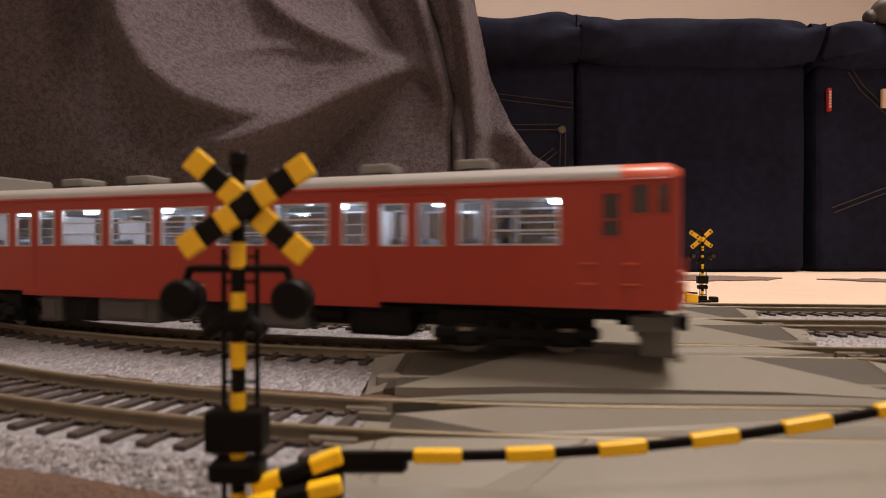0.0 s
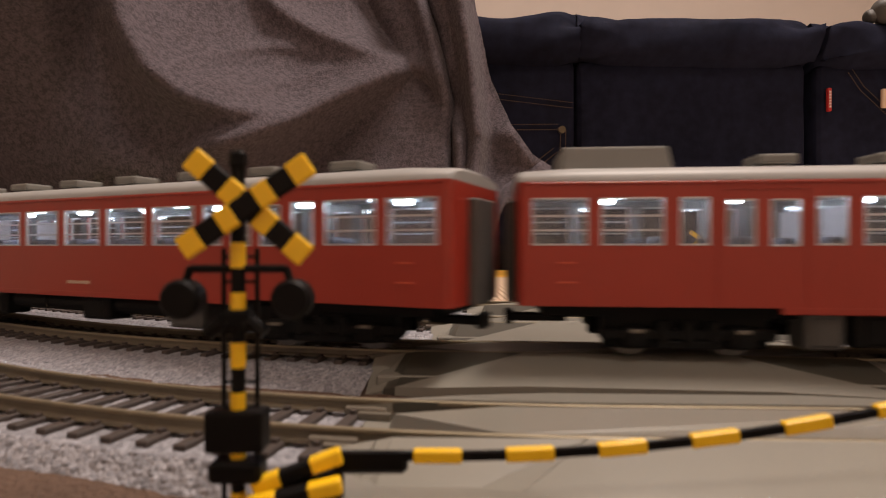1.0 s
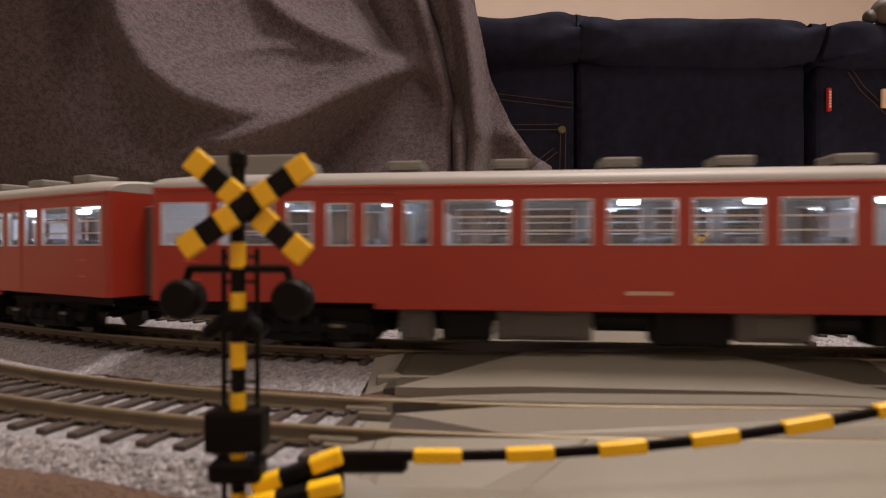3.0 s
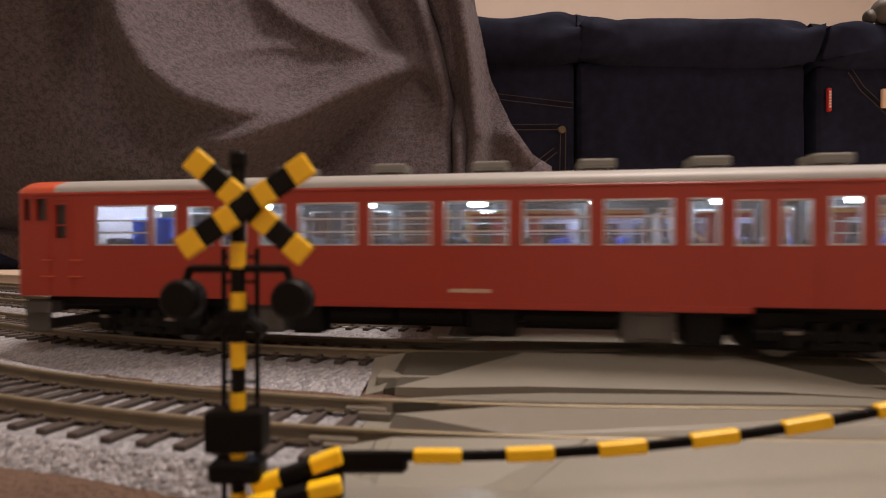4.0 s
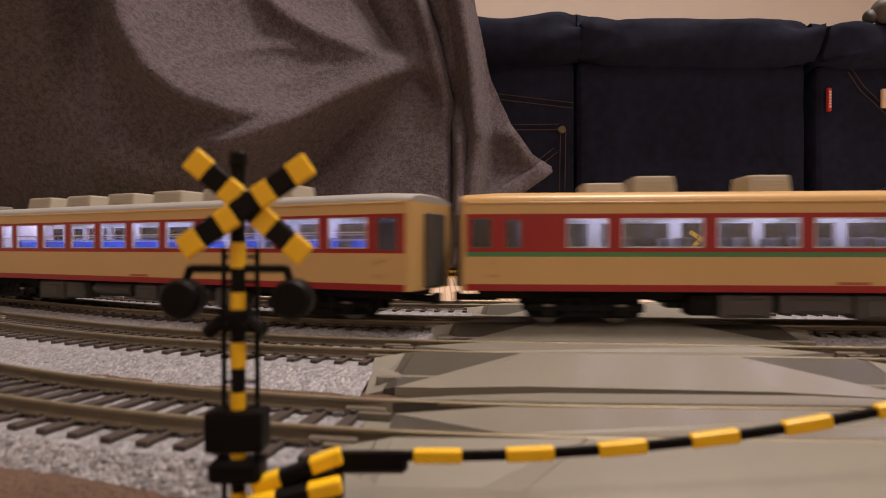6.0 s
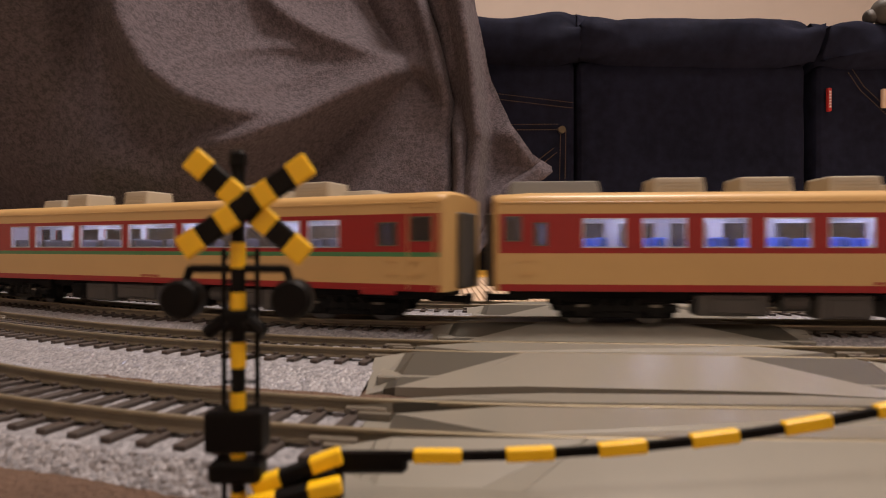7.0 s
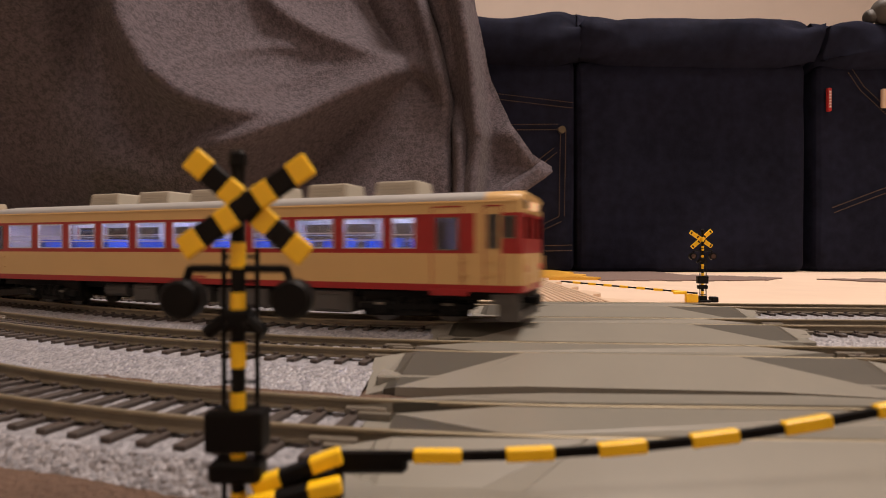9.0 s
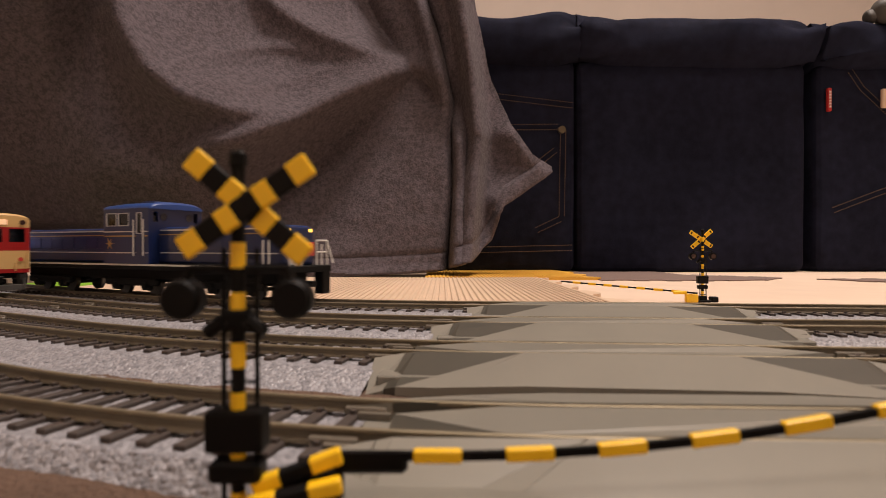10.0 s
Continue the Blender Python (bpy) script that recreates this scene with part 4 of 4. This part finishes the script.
    bm = bmesh.new()
    rod(bm, (-0.022, -0.0045, 0.199), (-0.022, 0.001, 0.199), 0.0052, 14)
    part("rivet", bm, M_RIVET, th, "brass pocket rivet", mm=False)
    tag = part("tag", boxbm(0.3600, 0.3655, -0.006, -0.001, 0.229, 0.262, 0.0006), M_TAG, th, "small red woven tag", mm=False)
    bm = bmesh.new()
    for j in range(6):
        box(bm, 0.3612, 0.3643, -0.0068, -0.0058, 0.234 + j * 0.0042, 0.2365 + j * 0.0042)
    part("lettering", bm, M_TAGTXT, tag, mm=False)
    part("patch", boxbm(0.441, 0.485, -0.006, -0.001, 0.235, 0.262, 0.001), M_MAT, th, "pale leather patch", mm=False)
    return th


sofa()


def plush():
    th = thing("plush_toy", "grey and red plush toy lying on the sofa", "plush toy")
    th.matrix_basis = pose(0.625, 0.80, 0.352)
    for name, m, parts_ in (("body", M_UNDERG, ((0.03, 0.02, 0.020, 0.024), (0.0, 0.0, 0.018, 0.018), (-0.016, 0.006, 0.012, 0.010))), ("scarf", M_TAG, ((0.018, -0.012, 0.008, 0.012), (0.034, -0.010, 0.006, 0.011)))):
        bm = bmesh.new()
        for x, y, z, r in parts_:
            bmesh.ops.create_icosphere(bm, subdivisions=3, radius=r, matrix=Matrix.Translation((x, y, z)))
        for v in bm.verts:
            v.co += Vector((1, 1, 1)) * noise.noise(v.co * 160) * 0.002
        part(name, bm, m, th, mm=False, smooth=True)


plush()


# ---------------------------------------------------------------- blanket
def ridge(px, py, pts, w_left, w_right, a):
    """A fold along pts; w_left and w_right are how fast it falls off on either side of its run."""
    best, side = np.full(px.shape, 1e9), np.zeros(px.shape)
    for (x0, y0), (x1, y1) in zip(pts, pts[1:]):
        lx, ly = x1 - x0, y1 - y0
        t = np.clip(((px - x0) * lx + (py - y0) * ly) / (lx * lx + ly * ly), 0, 1)
        dx, dy = px - x0 - t * lx, py - y0 - t * ly
        d = np.hypot(dx, dy)
        near = d < best
        best = np.where(near, d, best)
        side = np.where(near, (lx * dy - ly * dx) / (math.hypot(lx, ly) * d + 1e-6), side)
    w = w_right + (w_left - w_right) * (1 - side) / 2
    return a * np.exp(-(best / w) ** 1.7)


def smooth(v, a, b):
    t = np.clip((v - a) / (b - a), 0, 1)
    return t * t * (3 - 2 * t)


def lip(px, py, pts, w_in, w_out, a_in, a_out, soft=7.0):
    """A turned lip along pts: how much the cloth leans back on its inner side (a_in) and hangs under on the other (a_out)."""
    best, side, run = np.full(px.shape, 1e9), np.zeros(px.shape), np.zeros(px.shape)
    total = sum(math.dist(a, b) for a, b in zip(pts, pts[1:]))
    gone = 0.0
    for (x0, y0), (x1, y1) in zip(pts, pts[1:]):
        lx, ly = x1 - x0, y1 - y0
        n = math.hypot(lx, ly)
        t = np.clip(((px - x0) * lx + (py - y0) * ly) / (n * n), 0, 1)
        dx, dy = px - x0 - t * lx, py - y0 - t * ly
        d = np.hypot(dx, dy)
        near = d < best
        best = np.where(near, d, best)
        side = np.where(near, (lx * dy - ly * dx) / n, side)
        run = np.where(near, (gone + t * n) / total, run)
        gone += n
    ends = smooth(run, 0.0, 0.22) * (1 - smooth(run, 0.8, 1.0))
    inner = (1 - np.tanh(side / soft)) / 2
    return ends * (inner * a_in * np.exp(-(best / w_in) ** 1.5) + (1 - inner) * a_out * np.exp(-(best / w_out) ** 1.5))


def lean_back(px, py):
    """How far the cloth leans back from upright, over its own plane of 1000 units a metre."""
    s = np.full(px.shape, 0.12)
    # the swag with its lower lip, and the ripples in it
    s += lip(px, py, [(140, -260), (185, -60), (212, 40), (255, 118), (320, 168), (400, 194), (470, 200), (560, 192)], 115, 56, 1.15, -1.6)
    s += lip(px, py, [(360, 108), (420, 90), (490, 84), (560, 92)], 24, 18, 0.60, -0.75, 5)
    s += lip(px, py, [(310, 135), (430, 162), (520, 146), (640, 105)], 24, 26, 0.45, -0.60, 6)
    # the ridge that runs up from it, and the hollow under that
    s += lip(px, py, [(280, 285), (430, 243), (520, 210), (620, 160), (690, 132), (780, 112)], 42, 72, 1.75, -1.9)
    s += lip(px, py, [(760, 110), (690, 158), (630, 212), (560, 285), (470, 345), (380, 390)], 120, 40, 0.95, -0.9)
    # upper folds running to the free edge
    s += lip(px, py, [(420, -70), (490, 15), (560, 58), (650, 92), (730, 118), (790, 145)], 36, 32, 1.6, -1.2)
    s += lip(px, py, [(590, -150), (640, -30), (670, 45), (714, 108), (768, 160), (810, 225)], 24, 60, -1.9, 0.8)
    s += lip(px, py, [(680, 220), (745, 170), (775, 185), (800, 270)], 50, 30, 0.45, 0.0)
    # the far side hangs steeper
    s -= 0.55 * (1 - smooth(px, 20, 215)) * (1 - 0.3 * smooth(py, 150, 330))
    s -= 0.40 * smooth(py, 250, 340) * (1 - smooth(px, 330, 600))
    return s


def hang(px, py):
    """Long folds hanging at the free edge and on the far side."""
    out = ridge(px, py, [(722, -80), (775, 90), (810, 250), (806, 540)], 12, 15, 40)
    out += ridge(px, py, [(800, -80), (832, 110), (846, 240), (838, 330), (822, 540)], 12, 15, 52)
    out += ridge(px, py, [(905, 240), (950, 300), (885, 355)], 26, 26, 18)
    out -= ridge(px, py, [(738, -40), (772, 60), (800, 180), (803, 330), (790, 540)], 10, 10, 42)
    out += ridge(px, py, [(60, -80), (95, 150), (180, 280), (330, 335)], 60, 60, 14)
    out += ridge(px, py, [(-60, -60), (-10, 200), (60, 380)], 60, 70, 16)
    out += ridge(px, py, [(882, 380), (870, 405), (850, 450)], 14, 14, 10)
    return out


def blanket():
    nx, nz = 520, 260
    px = np.repeat(np.linspace(-330, 975, nx + 1)[:, None], nz + 1, 1)
    top = np.interp(px, [-400, 822, 838, 868, 905, 940, 975], [-170, -170, 10, 140, 225, 275, 298])
    bot = np.interp(px, [-400, 0, 50, 100, 170, 350, 600, 780, 830, 868, 890, 975], [400, 446, 466, 479, 492, 494, 491, 480, 465, 425, 365, 306])
    py = top + (bot - top) * np.linspace(0, 1, nz + 1)[None, :]
    # the depth that suits the lean best, on an even grid mirrored at its edges
    gy = np.linspace(-170, 500, 336)
    gx = np.linspace(-330, 975, 523)
    lean = lean_back(np.repeat(gx[:, None], len(gy), 1), np.repeat(gy[None, :], len(gx), 0))
    turn = 0.35 * (lean - 0.12)
    up = np.concatenate([lean, -lean[:, ::-1]], 1)
    up = np.concatenate([up, up[::-1]], 0) * -0.0014
    across = np.concatenate([turn, turn[:, ::-1]], 1)
    across = np.concatenate([across, -across[::-1]], 0) * 0.00175
    kx, ky = np.fft.fftfreq(up.shape[0])[:, None] * 2 * np.pi, np.fft.fftfreq(up.shape[1])[None, :] * 2 * np.pi
    hold = 0.16
    below = ky * ky + hold * kx * kx
    below[0, 0] = 1
    rise = np.fft.ifft2(-1j * (ky * np.fft.fft2(up) + hold * kx * np.fft.fft2(across)) / below).real[:len(gx), :len(gy)]
    hem_line = np.convolve(np.pad(rise[:, -4], 30, mode="edge"), np.ones(61) / 61, mode="valid")
    rise -= hem_line[:, None]
    goal = np.interp(gx, [-330, 0, 150, 320, 975], [-0.08, -0.07, 0.0, 0.0, 0.0])
    rise += (goal / 470)[:, None] * (500 - gy)[None, :]
    ix, iy = (px + 330) / 2.5, (py + 170) / 2.0
    x0, y0 = np.clip(ix.astype(int), 0, len(gx) - 2), np.clip(iy.astype(int), 0, len(gy) - 2)
    fx, fy = ix - x0, iy - y0
    d = (rise[x0, y0] * (1 - fx) + rise[x0 + 1, y0] * fx) * (1 - fy) + (rise[x0, y0 + 1] * (1 - fx) + rise[x0 + 1, y0 + 1] * fx) * fy
    d += 0.655 + 0.0006 * np.clip(170 - px, 0, 500) - hang(px, py) / 1000 + 0.03 * smooth(px, 780, 850)
    # the far end tucks in under itself, and a loose strip of it hangs below
    tuck = np.interp(px, [0, 60, 150, 210], [0.05, 0.032, 0.03, 0.0])
    mid = np.interp(px, [-330, 0, 100, 190], [385, 398, 416, 428])
    wide = np.interp(px, [-330, 0, 190], [12, 12, 26])
    d += tuck * np.exp(-((py - mid) / wide) ** 4)
    hem = bot - py
    d -= 0.005 * np.exp(-(hem / 12) ** 2) - 0.003 * np.exp(-((hem - 32) / 5) ** 2)
    zz = np.maximum(EYE_Z + (437 - py) * d / 1000, 0.003)
    xx = (px - 784) * d / 1000
    verts = []
    for a, b, x, y, z in zip(px.ravel(), py.ravel(), xx.ravel(), d.ravel(), zz.ravel()):
        w = 3 * noise.noise((a / 130, b / 100, 0.3)) + 1.6 * noise.noise((a / 45, b / 35, 2.1)) + 0.3 * noise.noise((a / 5, b / 5, 5.1))
        verts.append((x, y - w / 1000, z))
    faces = []
    for i in range(nx):
        for j in range(nz):
            a = i * (nz + 1) + j
            faces.append((a, a + 1, a + nz + 2, a + nz + 1))
    me = bpy.data.meshes.new("blanket")
    me.from_pydata(verts, [], faces)
    for p in me.polygons:
        p.use_smooth = True
    me.materials.append(M_FLEECE)
    ob = new("blanket", me)
    sol = ob.modifiers.new("thickness", "SOLIDIFY")
    sol.thickness, sol.offset = 0.006, 0
    tagged(ob, "grey-brown fleece blanket draped in folds over the sofa", "blanket")


blanket()


# ---------------------------------------------------------------- mats on the floor
def joint_mat(name, x0, x1, y0, y1, m, label):
    bm = bmesh.new()
    n = 60
    edge = []
    for i in range(n + 1):
        y = y0 + (y1 - y0) * i / n
        edge.append((x1 + 0.006 * math.copysign(abs(math.sin(y * 95)) ** 0.5, math.sin(y * 95)), y))
    pts = [(x0, y0)] + edge + [(x0, y1)]
    sheet(bm, [(x, y, 0.0030) for x, y in pts], 0.0)
    bmesh.ops.recalc_face_normals(bm, faces=bm.faces)
    x = x0 + 0.003
    while x < x1 - 0.010:
        box(bm, x, x + 0.0022, y0 + 0.001, y1 - 0.001, 0.0028, 0.0040, 0.0006)
        x += 0.0042
    tagged(part(name, bm, m, mm=False), label, "floor mat", kind="stuff")


joint_mat("floor_mat", -0.30, 0.108, 0.335, 0.605, M_MAT, "beige ribbed joint mat with a wavy edge")
joint_mat("floor_mat", -0.02, 0.165, 0.612, 0.80, M_MATY, "orange-yellow ribbed joint mat with a wavy edge")


def brown_mat(corners, label):
    """A thin mat with a toothed outline."""
    rnd = random.Random(5)
    pts = []
    for (x0, y0), (x1, y1) in zip(corners, corners[1:] + corners[:1]):
        n = max(2, int(math.hypot(x1 - x0, y1 - y0) / 0.016))
        for i in range(n):
            t = i / n
            o = (0.005 if i % 2 else -0.005) * rnd.uniform(0.6, 1.2) if 0 < i else 0
            pts.append((x0 + (x1 - x0) * t + o * (y1 - y0 > 0.02), y0 + (y1 - y0) * t + o))
            pts.append((x0 + (x1 - x0) * (t + 0.9 / n), y0 + (y1 - y0) * (t + 0.9 / n) + o))
    bm = bmesh.new()
    sheet(bm, [(x, y, 0.0012) for x, y in pts], 0.0)
    bmesh.ops.recalc_face_normals(bm, faces=bm.faces)
    tagged(part("floor_mat", bm, M_MATB, mm=False), label, "floor mat", "joint mats")


brown_mat([(0.168, 0.598), (0.30, 0.592), (0.345, 0.60), (0.385, 0.645), (0.30, 0.72), (0.30, 0.80), (0.168, 0.80)], "mauve-brown joint mat with a toothed edge before the sofa")
brown_mat([(0.41, 0.62), (0.46, 0.545), (0.85, 0.50), (0.85, 0.60), (0.60, 0.625)], "mauve-brown joint mat strip with a toothed edge")
tagged(part("play_mat", boxbm(-0.38, -0.155, 0.43, 0.565, 0, 0.003, 0.0008), M_GREEN, mm=False), "lime green felt play mat on the floor", "play mat")


# ---------------------------------------------------------------- movement
def motions():
    half = 0.0915
    front = lambda t: 0.0770 + 0.2255 * t
    seen_t = [-1.0, 0.0, 2.0, 4.5, 5.0, 5.5, 6.8, 7.0, 7.5, 8.0, 9.0, 9.5, 10.0, 11.0]
    seen_s = [2.74, 2.47, 1.93, 1.257, 1.124, 0.979, 0.634, 0.581, 0.434, 0.3145, 0.0480, -0.102, -0.273, -0.600]
    tail = lambda t: float(np.mean([np.interp(t + d, seen_t, seen_s) for d in (-0.24, -0.12, 0, 0.12, 0.24)]))
    times = [i * 0.2 for i in range(51)]
    sets = []
    for i, (th, b1, b2) in enumerate(RED_CARS):
        sets.append((th, b1, b2, 1, [front(t) - 0.133 - 0.2745 * i for t in times], i % 2 == 1))
    for i, (th, b1, b2) in enumerate(CREAM_CARS):
        back = 4 - i
        sets.append((th, b1, b2, 2, [tail(t) - 0.135 - 0.279 * back for t in times], i < 2))
    for th, b1, b2, k, ss, flip in sets:
        walk(th, [(t, car_pose(k, s, half, RAIL_Z, flip)) for t, s in zip(times, ss)])
        for b, o in ((b1, 1), (b2, -1)):
            rows = []
            for t, s in zip(times, ss):
                h = along(k, s + o * (-half if flip else half))[2]
                c = car_pose(k, s).to_euler().z
                rows.append((t, pose(o * half, 0, 0, 0, 0, math.degrees(h - c))))
            walk(b, rows)
    walk(LOCO, [(t, car_pose(3, -0.178 - 0.175 * (10 - t), 0.078)) for t in times])


motions()
